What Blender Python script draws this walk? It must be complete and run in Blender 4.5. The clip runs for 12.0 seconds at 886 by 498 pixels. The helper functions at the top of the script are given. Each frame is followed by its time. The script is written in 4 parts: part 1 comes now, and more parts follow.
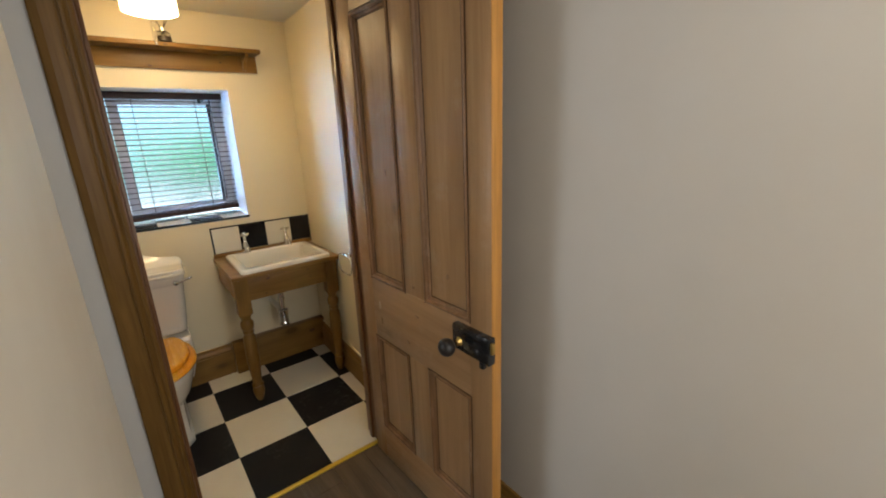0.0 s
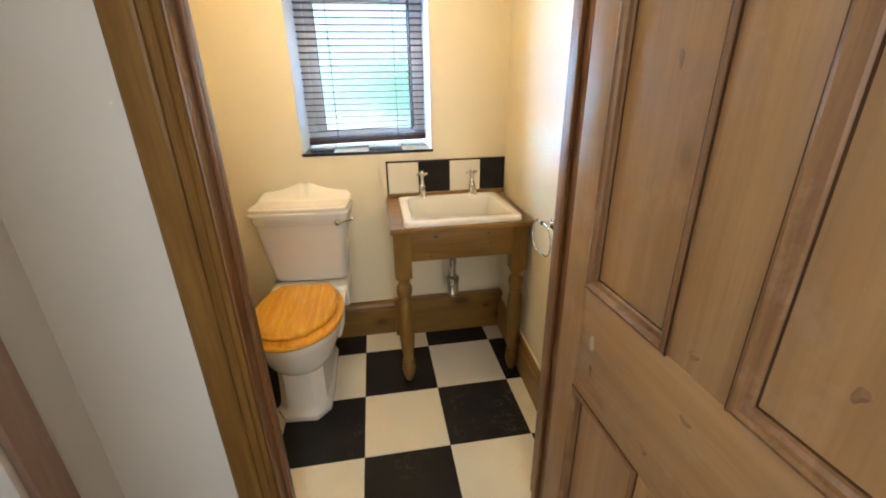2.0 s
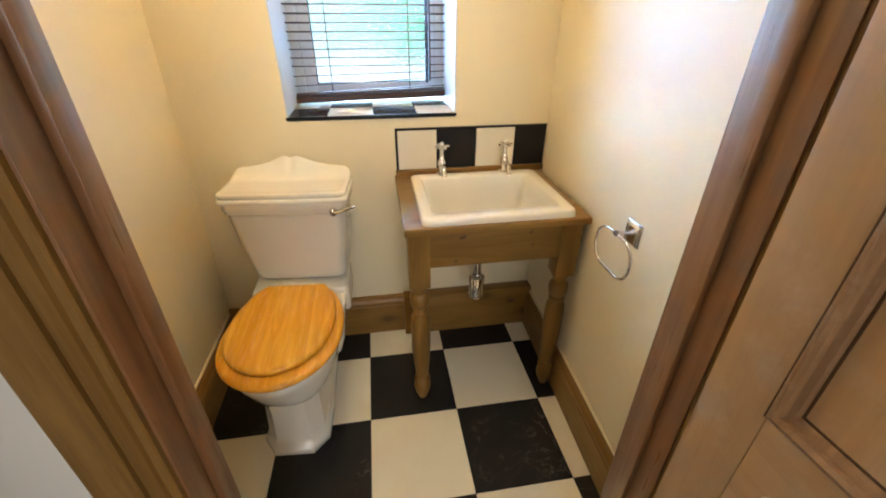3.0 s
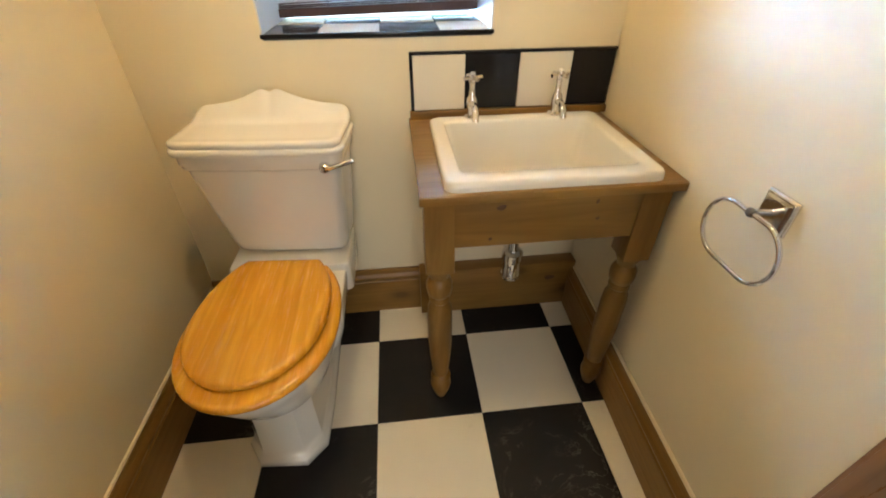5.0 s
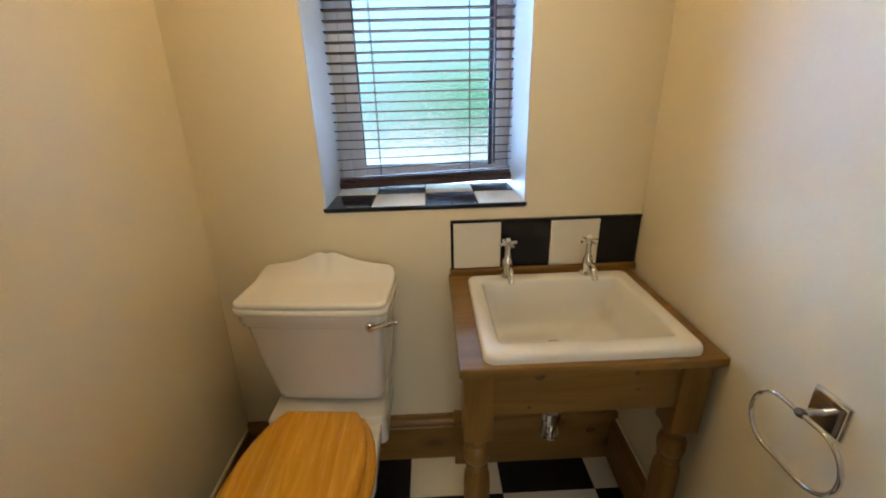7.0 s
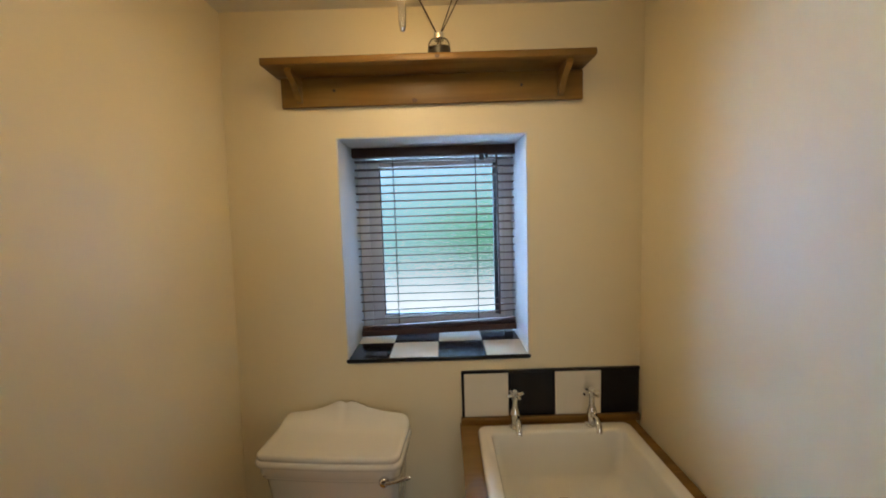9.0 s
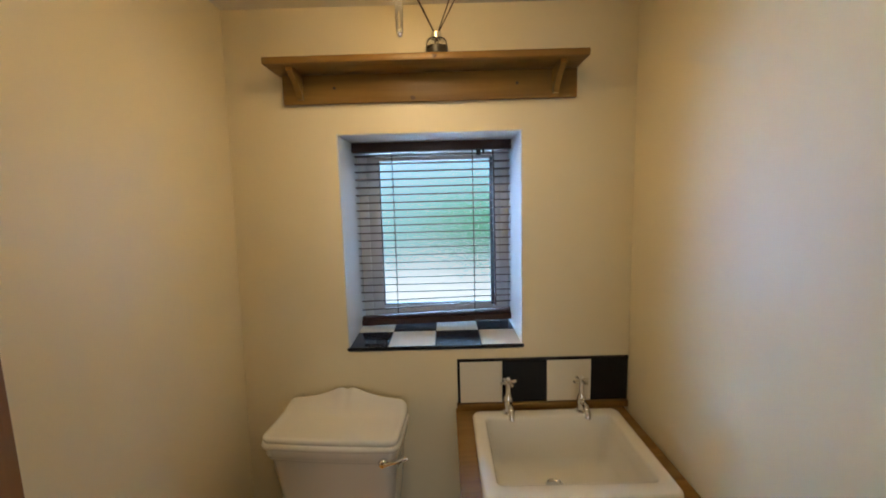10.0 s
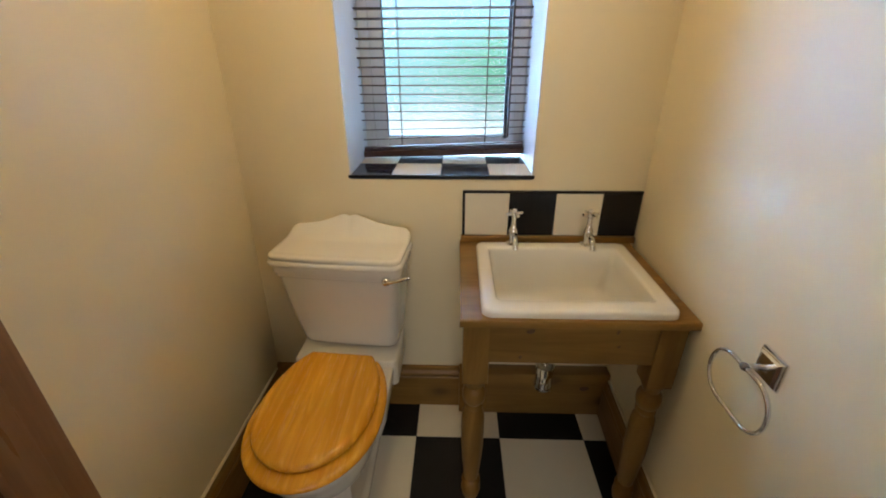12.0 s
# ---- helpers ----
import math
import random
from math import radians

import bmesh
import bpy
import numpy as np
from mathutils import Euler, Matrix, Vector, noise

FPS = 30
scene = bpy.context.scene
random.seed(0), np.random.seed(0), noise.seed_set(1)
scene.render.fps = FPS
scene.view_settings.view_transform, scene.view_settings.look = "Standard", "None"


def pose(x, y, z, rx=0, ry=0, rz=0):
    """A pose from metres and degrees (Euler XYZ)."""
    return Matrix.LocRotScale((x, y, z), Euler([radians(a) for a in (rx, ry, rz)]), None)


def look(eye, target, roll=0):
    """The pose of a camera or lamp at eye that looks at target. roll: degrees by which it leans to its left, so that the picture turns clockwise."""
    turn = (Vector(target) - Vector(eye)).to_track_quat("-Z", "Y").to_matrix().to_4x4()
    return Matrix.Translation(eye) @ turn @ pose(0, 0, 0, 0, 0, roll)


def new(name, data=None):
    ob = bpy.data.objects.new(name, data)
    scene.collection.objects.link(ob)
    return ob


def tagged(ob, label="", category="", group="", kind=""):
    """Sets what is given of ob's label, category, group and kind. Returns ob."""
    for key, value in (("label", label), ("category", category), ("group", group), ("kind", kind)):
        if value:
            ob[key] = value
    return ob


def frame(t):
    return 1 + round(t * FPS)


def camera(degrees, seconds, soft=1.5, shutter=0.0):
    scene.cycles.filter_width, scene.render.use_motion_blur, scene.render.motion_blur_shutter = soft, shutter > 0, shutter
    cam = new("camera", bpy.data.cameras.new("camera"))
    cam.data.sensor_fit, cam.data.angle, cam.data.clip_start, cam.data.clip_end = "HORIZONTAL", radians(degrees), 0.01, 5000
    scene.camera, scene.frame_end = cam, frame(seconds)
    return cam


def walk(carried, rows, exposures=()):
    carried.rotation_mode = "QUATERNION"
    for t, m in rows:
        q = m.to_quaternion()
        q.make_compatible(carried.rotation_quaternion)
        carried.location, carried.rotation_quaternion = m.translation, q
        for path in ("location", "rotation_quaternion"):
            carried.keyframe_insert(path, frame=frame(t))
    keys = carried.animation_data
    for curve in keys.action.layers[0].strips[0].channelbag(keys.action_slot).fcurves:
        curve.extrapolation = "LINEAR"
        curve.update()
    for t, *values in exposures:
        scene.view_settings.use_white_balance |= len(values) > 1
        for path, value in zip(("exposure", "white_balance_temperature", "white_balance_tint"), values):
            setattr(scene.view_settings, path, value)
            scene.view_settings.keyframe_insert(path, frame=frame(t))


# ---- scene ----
cam = camera(94.7, 12.0, 1.9)
PATH = [
    (0, (0.004, 0.018, 1.467), (1.179, 1.539, 0.915), -2.1),
    (0.5, (0.104, 0.128, 1.395), (0.992, 1.83, 0.832), -1.8),
    (1, (0.189, 0.299, 1.298), (0.823, 2.108, 0.727), -1.1),
    (1.5, (0.248, 0.468, 1.271), (0.674, 2.312, 0.627), -1.1),
    (2, (0.319, 0.741, 1.307), (0.609, 2.571, 0.555), -1.0),
    (2.5, (0.314, 0.956, 1.333), (0.577, 2.741, 0.47), -0.4),
    (2.7, (0.29, 1.057, 1.334), (0.574, 2.813, 0.42), -0.1),
    (4.5, (0.34, 1.496, 1.204), (0.558, 3.077, -0.001), 0.9),
    (5, (0.323, 1.528, 1.197), (0.493, 3.121, 0.0), -0.4),
    (5.5, (0.317, 1.543, 1.198), (0.449, 3.186, 0.065), -1.3),
    (6, (0.317, 1.551, 1.246), (0.418, 3.268, 0.226), -1.8),
    (6.5, (0.315, 1.546, 1.302), (0.384, 3.342, 0.424), -1.8),
    (7, (0.305, 1.547, 1.341), (0.355, 3.408, 0.61), -1.6),
    (7.5, (0.308, 1.532, 1.381), (0.333, 3.446, 0.803), -1.6),
    (7.7, (0.313, 1.51, 1.393), (0.311, 3.446, 0.891), -2.0),
    (9.3, (0.318, 1.411, 1.515), (0.312, 3.403, 1.336), -1.7),
    (9.5, (0.324, 1.402, 1.517), (0.314, 3.394, 1.338), -1.6),
    (10, (0.33, 1.378, 1.532), (0.321, 3.362, 1.275), -1.6),
    (10.5, (0.326, 1.375, 1.51), (0.343, 3.338, 1.125), -1.4),
    (11, (0.34, 1.393, 1.47), (0.354, 3.313, 0.909), -1.1),
    (11.5, (0.336, 1.407, 1.422), (0.336, 3.273, 0.7), -0.8),
    (12, (0.341, 1.425, 1.372), (0.278, 3.23, 0.514), -0.3),
]
EXPOSURES = [(0.0, -0.22), (0.5, -0.07), (1.0, 0.27), (1.5, 0.50), (2.0, 0.55), (2.5, 0.54), (4.5, 0.53), (5.5, 0.37), (6.0, 0.12), (6.5, -0.13), (7.5, -0.55), (9.5, -0.93), (10.5, -0.74), (11.25, -0.49), (12.0, -0.31)]
walk(cam, [(t, look(eye, target, roll)) for t, eye, target, roll in PATH], EXPOSURES)

# ---- world and light ----
world = bpy.data.worlds.new("sky")
scene.world = world
world.use_nodes = True
wn = world.node_tree
sky = wn.nodes.new("ShaderNodeTexSky")
sky.sky_type = "NISHITA"
sky.sun_disc = False
sky.sun_elevation = radians(35)
sky.sun_rotation = radians(200)
wn.nodes["Background"].inputs["Strength"].default_value = 0.1
wn.links.new(sky.outputs["Color"], wn.nodes["Background"].inputs["Color"])


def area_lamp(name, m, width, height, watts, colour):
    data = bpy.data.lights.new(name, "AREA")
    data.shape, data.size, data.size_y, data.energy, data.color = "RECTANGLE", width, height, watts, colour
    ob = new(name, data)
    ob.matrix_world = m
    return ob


HALL_FILL_WATTS, HALL_WATTS, BEDROOM_WATTS, LAMP_GLOW, SHADE_GLOW, OUTSIDE_GLOW, SKY_FILL_GLOW = 6.5, 17.0, 27.0, 54.0, 12.0, 2.6, 460.0
# unseen daylight, assumed behind the path's start and added to light the hall
area_lamp("assumed_hall_daylight", look((0.45, -1.66, 1.55), (0.45, 0.0, 1.45)), 0.8, 1.1, HALL_WATTS, (0.95, 0.97, 0.99))
# no fitting here: unseen overhead fill, added to brighten the hall walls
area_lamp("hall_overhead_fill", look((0.45, -0.40, 2.285), (0.45, -0.399, 0.0)), 0.4, 0.4, HALL_FILL_WATTS, (1.0, 0.95, 0.88))
area_lamp("bedroom_window_light", look((-3.13, 1.85, 1.5), (-0.4, 1.3, 1.3)), 1.2, 1.1, BEDROOM_WATTS, (0.86, 0.93, 1.0))


# ---- materials ----
def nodes_of(name):
    m = bpy.data.materials.new(name)
    m.use_nodes = True
    return m, m.node_tree, m.node_tree.nodes["Principled BSDF"]


def coords(nt, stretch=(1, 1, 1)):
    tc = nt.nodes.new("ShaderNodeTexCoord")
    mp = nt.nodes.new("ShaderNodeMapping")
    mp.inputs["Scale"].default_value = stretch
    nt.links.new(tc.outputs["Object"], mp.inputs["Vector"])
    return mp.outputs["Vector"]


def noise_node(nt, vec, scale, detail=4.0, rough=0.55, distort=0.0):
    n = nt.nodes.new("ShaderNodeTexNoise")
    n.inputs["Scale"].default_value, n.inputs["Detail"].default_value = scale, detail
    n.inputs["Roughness"].default_value, n.inputs["Distortion"].default_value = rough, distort
    nt.links.new(vec, n.inputs["Vector"])
    return n.outputs["Fac"]


def ramp_node(nt, fac, stops):
    r = nt.nodes.new("ShaderNodeValToRGB")
    el = r.color_ramp.elements
    while len(el) < len(stops):
        el.new(0.5)
    for e, (p, c) in zip(el, stops):
        e.position, e.color = p, (*c, 1) if not isinstance(c, (int, float)) else (c, c, c, 1)
    nt.links.new(fac, r.inputs["Fac"])
    return r.outputs["Color"]


def mix_node(nt, a, b, fac, blend="MIX"):
    m = nt.nodes.new("ShaderNodeMix")
    m.data_type, m.blend_type = "RGBA", blend
    for key, v in ((0, fac), (6, a), (7, b)):
        if hasattr(v, "is_linked"):
            nt.links.new(v, m.inputs[key])
        elif isinstance(v, (int, float)):
            m.inputs[key].default_value = v
        else:
            m.inputs[key].default_value = (*v, 1)
    return m.outputs[2]


def bump_node(nt, bsdf, height, strength, distance):
    b = nt.nodes.new("ShaderNodeBump")
    b.inputs["Strength"].default_value, b.inputs["Distance"].default_value = strength, distance
    nt.links.new(height, b.inputs["Height"])
    nt.links.new(b.outputs["Normal"], bsdf.inputs["Normal"])


def random_value(nt):
    return nt.nodes.new("ShaderNodeObjectInfo").outputs["Random"]


def plain(name, c1, c2, rough, scale=3.0, fine=90.0, bump=0.15, metal=0.0, coat=0.0, dist=0.002, rough_var=0.08, spec=0.5):
    """Paint, ceramic, metal: two tones in slow clouds, fine relief, uneven gloss."""
    m, nt, bsdf = nodes_of(name)
    v = coords(nt)
    slow = noise_node(nt, v, scale, 5)
    quick = noise_node(nt, v, fine, 3)
    col = mix_node(nt, c1, c2, ramp_node(nt, slow, [(0.3, 0.0), (0.7, 1.0)]))
    nt.links.new(col, bsdf.inputs["Base Color"])
    nt.links.new(ramp_node(nt, slow, [(0.3, max(0.02, rough - rough_var)), (0.7, min(1.0, rough + rough_var))]), bsdf.inputs["Roughness"])
    bsdf.inputs["Metallic"].default_value = metal
    bsdf.inputs["Specular IOR Level"].default_value = spec
    bsdf.inputs["Coat Weight"].default_value = coat
    if bump:
        bump_node(nt, bsdf, quick, bump, dist)
    return m


def wood(name, light, dark, rough, grain="z", knots=0.5, worn=None, coat=0.0, scale=1.0, fibre=0.45, knot_size=1.0, spec=0.5):
    """Pine or oak: long fibres, wandering growth bands, a few knots and worn patches."""
    m, nt, bsdf = nodes_of(name)
    axis = "xyz".index(grain)
    st = [16.0 * scale] * 3
    st[axis] = 0.9 * scale
    v = coords(nt, st)
    tone = [3.2 * scale] * 3
    tone[axis] = 0.5 * scale
    fibres = noise_node(nt, v, 6.0, 6, 0.65)
    bands = noise_node(nt, v, 0.9, 4, 0.6, 1.2)
    clouds = noise_node(nt, coords(nt, tone), 1.2, 4)
    col = mix_node(nt, light, dark, ramp_node(nt, bands, [(0.35, 0.0), (0.5, 0.55), (0.66, 1.0)]))
    col = mix_node(nt, col, tuple(x * 0.55 for x in dark), ramp_node(nt, fibres, [(0.5, 0.0), (0.75, fibre)]))
    col = mix_node(nt, col, tuple(min(1.0, x * 1.12) for x in light), ramp_node(nt, clouds, [(0.45, 0.0), (0.75, 0.4)]))
    if knots:
        vor = nt.nodes.new("ShaderNodeTexVoronoi")
        kn = [6.0 * scale] * 3
        kn[axis] = 3.4 * scale
        nt.links.new(coords(nt, kn), vor.inputs["Vector"])
        vor.inputs["Scale"].default_value = 1.0
        col = mix_node(nt, col, tuple(x * 0.28 for x in dark), ramp_node(nt, vor.outputs["Distance"], [(0.045 * knot_size, knots), (0.075 * knot_size, knots * 0.35), (0.13 * knot_size, 0.0)]))
    if worn:
        col = mix_node(nt, col, worn, ramp_node(nt, noise_node(nt, coords(nt), 5.0, 6, 0.7), [(0.56, 0.0), (0.74, 0.5)]))
    nt.links.new(col, bsdf.inputs["Base Color"])
    nt.links.new(ramp_node(nt, fibres, [(0.3, max(0.05, rough - 0.08)), (0.8, min(1.0, rough + 0.12))]), bsdf.inputs["Roughness"])
    bsdf.inputs["Coat Weight"].default_value = coat
    bsdf.inputs["Coat Roughness"].default_value = 0.25
    bsdf.inputs["Specular IOR Level"].default_value = spec
    bump_node(nt, bsdf, fibres, 0.25, 0.0012)
    return m


def tile_black():
    m, nt, bsdf = nodes_of("black marbled vinyl")
    v = coords(nt)
    veins = noise_node(nt, v, 7.0, 7, 0.65, 1.6)
    smudge = noise_node(nt, v, 2.5, 4)
    col = mix_node(nt, (0.007, 0.007, 0.008), (0.018, 0.017, 0.017), ramp_node(nt, smudge, [(0.35, 0.0), (0.7, 1.0)]))
    near = nt.nodes.new("ShaderNodeMath")
    near.operation = "MULTIPLY"
    nt.links.new(ramp_node(nt, veins, [(0.484, 0.0), (0.5, 0.32), (0.516, 0.0)]), near.inputs[0])
    nt.links.new(ramp_node(nt, smudge, [(0.52, 0.0), (0.64, 1.0)]), near.inputs[1])
    col = mix_node(nt, col, (0.32, 0.31, 0.30), near.outputs[0])
    nt.links.new(col, bsdf.inputs["Base Color"])
    nt.links.new(ramp_node(nt, smudge, [(0.3, 0.30), (0.7, 0.48)]), bsdf.inputs["Roughness"])
    bsdf.inputs["Specular IOR Level"].default_value = 0.25
    bump_node(nt, bsdf, noise_node(nt, v, 160.0, 3), 0.12, 0.001)
    return m


def tile_cream():
    m, nt, bsdf = nodes_of("cream vinyl")
    v = coords(nt)
    smudge = noise_node(nt, v, 4.0, 6, 0.6)
    col = mix_node(nt, (0.82, 0.775, 0.655), (0.76, 0.70, 0.58), ramp_node(nt, smudge, [(0.35, 0.0), (0.7, 1.0)]))
    col = mix_node(nt, col, (0.40, 0.34, 0.25), ramp_node(nt, noise_node(nt, v, 9.0, 6, 0.7, 0.8), [(0.66, 0.0), (0.80, 0.45)]))
    col = mix_node(nt, col, (0.74, 0.69, 0.575), random_value(nt))
    nt.links.new(col, bsdf.inputs["Base Color"])
    nt.links.new(ramp_node(nt, smudge, [(0.3, 0.30), (0.7, 0.46)]), bsdf.inputs["Roughness"])
    bump_node(nt, bsdf, noise_node(nt, v, 150.0, 3), 0.12, 0.001)
    return m


def glow(name, colour, strength):
    m, nt, bsdf = nodes_of(name)
    bsdf.inputs["Base Color"].default_value = (*colour, 1)
    bsdf.inputs["Emission Color"].default_value = (*colour, 1)
    bsdf.inputs["Emission Strength"].default_value = strength
    return m


def obscured_glass():
    m, nt, bsdf = nodes_of("obscured glass")
    bsdf.inputs["Base Color"].default_value = (0.93, 0.97, 0.97, 1)
    bsdf.inputs["Transmission Weight"].default_value = 1.0
    bsdf.inputs["Roughness"].default_value = 0.05
    bsdf.inputs["IOR"].default_value = 1.45
    v = coords(nt, (1.0, 1.0, 1.7))
    bump_node(nt, bsdf, noise_node(nt, v, 85.0, 2, 0.5, 0.6), 0.55, 0.004)
    return m


def clear_glass():
    m, nt, bsdf = nodes_of("clear glass")
    bsdf.inputs["Base Color"].default_value = (0.95, 0.96, 0.95, 1)
    bsdf.inputs["Transmission Weight"].default_value = 1.0
    bsdf.inputs["Roughness"].default_value = 0.03
    bsdf.inputs["IOR"].default_value = 1.45
    return m


def outside_view():
    """Garden seen through obscured glass: pale path, green hedge, white sky; sky glow boosted out of view as fill."""
    m = bpy.data.materials.new("garden and sky")
    m.use_nodes = True
    nt = m.node_tree
    nt.nodes.clear()
    out = nt.nodes.new("ShaderNodeOutputMaterial")
    em = nt.nodes.new("ShaderNodeEmission")
    em.inputs["Strength"].default_value = OUTSIDE_GLOW
    nt.links.new(em.outputs[0], out.inputs[0])
    v = coords(nt)
    sep = nt.nodes.new("ShaderNodeSeparateXYZ")
    nt.links.new(v, sep.inputs[0])
    wob = noise_node(nt, v, 1.6, 5)
    add = nt.nodes.new("ShaderNodeMath")
    add.operation = "MULTIPLY_ADD"
    add.inputs[1].default_value = 0.7
    nt.links.new(wob, add.inputs[0])
    nt.links.new(sep.outputs["Z"], add.inputs[2])
    rng = nt.nodes.new("ShaderNodeMapRange")
    rng.inputs["From Min"].default_value, rng.inputs["From Max"].default_value = 0.35, 3.35
    nt.links.new(add.outputs[0], rng.inputs["Value"])
    hedge = ramp_node(nt, rng.outputs[0], [(0.0, (0.80, 0.86, 0.92)), (0.21, (0.80, 0.86, 0.92)), (0.27, (0.20, 0.29, 0.35)),
                                           (0.38, (0.06, 0.26, 0.14)), (0.48, (0.09, 0.32, 0.17)), (0.56, (0.26, 0.48, 0.50)), (0.68, (0.38, 0.64, 0.88)), (0.78, (0.42, 0.69, 1.0))])
    pale = ramp_node(nt, rng.outputs[0], [(0.0, (0.80, 0.86, 0.92)), (0.22, (0.80, 0.86, 0.92)), (0.28, (0.30, 0.42, 0.52)),
                                          (0.40, (0.20, 0.40, 0.40)), (0.50, (0.30, 0.52, 0.60)), (0.60, (0.40, 0.65, 0.86)), (0.78, (0.42, 0.69, 1.0))])
    side = nt.nodes.new("ShaderNodeMapRange")
    side.inputs["From Min"].default_value, side.inputs["From Max"].default_value = -0.5, 0.5
    nt.links.new(sep.outputs["X"], side.inputs["Value"])
    col = mix_node(nt, pale, hedge, side.outputs[0])
    # sky boosted above and to both sides of the hedge, unseen, as room fill
    off = nt.nodes.new("ShaderNodeMath")
    off.operation = "MAXIMUM"
    for k, slope in enumerate((-1.0, 0.22)):
        part_of = nt.nodes.new("ShaderNodeMath")
        part_of.operation = "MULTIPLY"
        part_of.inputs[1].default_value = slope
        nt.links.new(sep.outputs["X"], part_of.inputs[0])
        nt.links.new(part_of.outputs[0], off.inputs[k])
    high = nt.nodes.new("ShaderNodeMath")
    high.operation = "SUBTRACT"
    high.inputs[1].default_value = 1.85
    nt.links.new(sep.outputs["Z"], high.inputs[0])
    out_of = nt.nodes.new("ShaderNodeMath")
    out_of.operation = "SMOOTH_MAX"
    out_of.inputs[2].default_value = 0.3
    nt.links.new(off.outputs[0], out_of.inputs[0])
    nt.links.new(high.outputs[0], out_of.inputs[1])
    bright = nt.nodes.new("ShaderNodeMapRange")
    bright.inputs["From Min"].default_value, bright.inputs["From Max"].default_value = 0.9, 1.7
    bright.inputs["To Min"].default_value, bright.inputs["To Max"].default_value = OUTSIDE_GLOW, SKY_FILL_GLOW
    nt.links.new(out_of.outputs[0], bright.inputs["Value"])
    share = nt.nodes.new("ShaderNodeMapRange")
    share.inputs["From Min"].default_value, share.inputs["From Max"].default_value = 0.9, 1.5
    nt.links.new(out_of.outputs[0], share.inputs["Value"])
    col = mix_node(nt, col, (0.30, 0.56, 1.0), share.outputs[0])
    nt.links.new(bright.outputs[0], em.inputs["Strength"])
    nt.links.new(col, em.inputs["Color"])
    return m


PAINT_WC = plain("cream wall paint", (0.80, 0.712, 0.515), (0.765, 0.675, 0.48), 0.39, 2.0, 45.0, 0.10, rough_var=0.0, spec=0.8)
PAINT_HALL = plain("off-white wall paint", (0.67, 0.632, 0.58), (0.62, 0.582, 0.525), 0.55, 1.6, 55.0, 0.2)
PAINT_NEAR = plain("warm off-white wall paint", (0.80, 0.74, 0.63), (0.75, 0.68, 0.57), 0.5, 5.0, 40.0, 0.3)
FILLER = plain("dry wood filler", (0.52, 0.42, 0.31), (0.44, 0.34, 0.24), 0.7, 40.0, 200.0, 0.3)
PAINT_WHITE = plain("white paint", (0.80, 0.80, 0.78), (0.76, 0.76, 0.74), 0.4, 3.0, 70.0, 0.08)
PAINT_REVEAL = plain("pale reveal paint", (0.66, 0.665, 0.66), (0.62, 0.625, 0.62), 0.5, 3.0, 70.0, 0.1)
PAINT_CEIL = plain("white ceiling paint", (0.78, 0.75, 0.69), (0.73, 0.70, 0.64), 0.7, 2.0, 80.0, 0.15)
PINE_DOOR = wood("stripped pine, upright", (0.385, 0.226, 0.108), (0.30, 0.168, 0.074), 0.38, "z", 0.35, (0.46, 0.33, 0.22), 0.0, 1.0, 0.24, 1.2, 0.4)
PINE_DOOR_Y = wood("stripped pine, level", (0.385, 0.226, 0.108), (0.30, 0.168, 0.074), 0.38, "y", 0.35, (0.46, 0.33, 0.22), 0.0, 1.0, 0.24, 1.2, 0.4)
PINE_Z = wood("waxed pine, upright", (0.257, 0.142, 0.036), (0.17, 0.088, 0.019), 0.38, "z", 0.6, None, 0.0, 1.0, 0.28, spec=0.3)
PINE_X = wood("waxed pine, along the wall", (0.264, 0.146, 0.037), (0.178, 0.092, 0.020), 0.36, "x", 0.7, None, 0.0, 1.0, 0.28, 2.3, spec=0.3)
PINE_Y = wood("waxed pine, across", (0.264, 0.146, 0.037), (0.178, 0.092, 0.020), 0.36, "y", 0.7, None, 0.0, 1.0, 0.28, spec=0.3)
# raw wood; the orange light falling on it is put into the colour
EDGE_WOOD = wood("raw wood edge, orange light put in", (0.62, 0.30, 0.07), (0.46, 0.20, 0.04), 0.35, "z", 0.2)
# the mouldings' stain and their shade, both put into a darker pine
MOULD_WOOD = wood("darker pine, stain and shade, upright", (0.25, 0.135, 0.062), (0.155, 0.078, 0.034), 0.40, "z", 0.2, (0.46, 0.32, 0.22), spec=0.3)
TRIM_WOOD = wood("dark waxed pine trim", (0.225, 0.120, 0.032), (0.135, 0.068, 0.017), 0.36, "z", 0.3, spec=0.15)
TRIM_WOOD_X = wood("dark waxed pine trim, level", (0.225, 0.120, 0.032), (0.135, 0.068, 0.017), 0.36, "x", 0.3, spec=0.15)
JAMB_WOOD = wood("reddish stained lining", (0.23, 0.108, 0.043), (0.15, 0.064, 0.023), 0.34, "z", 0.4)
# dark tone for panel joints: stain plus painted shade
GROOVE_DARK = wood("stain and shade in a groove", (0.085, 0.043, 0.02), (0.045, 0.022, 0.01), 0.5, "z", 0.0, spec=0.15)
BARE_WOOD = wood("bare reddish softwood", (0.40, 0.27, 0.20), (0.28, 0.175, 0.13), 0.7, "z", 0.3, (0.56, 0.48, 0.40))
SEAT_WOOD = wood("varnished honey pine", (0.80, 0.395, 0.032), (0.62, 0.262, 0.013), 0.24, "y", 0.0, None, 0.3, 2.6, 0.07)
SLAT_WOOD = wood("dark stained slat", (0.060, 0.030, 0.024), (0.030, 0.014, 0.012), 0.36, "x", 0.0, None, 0.0, spec=0.25)
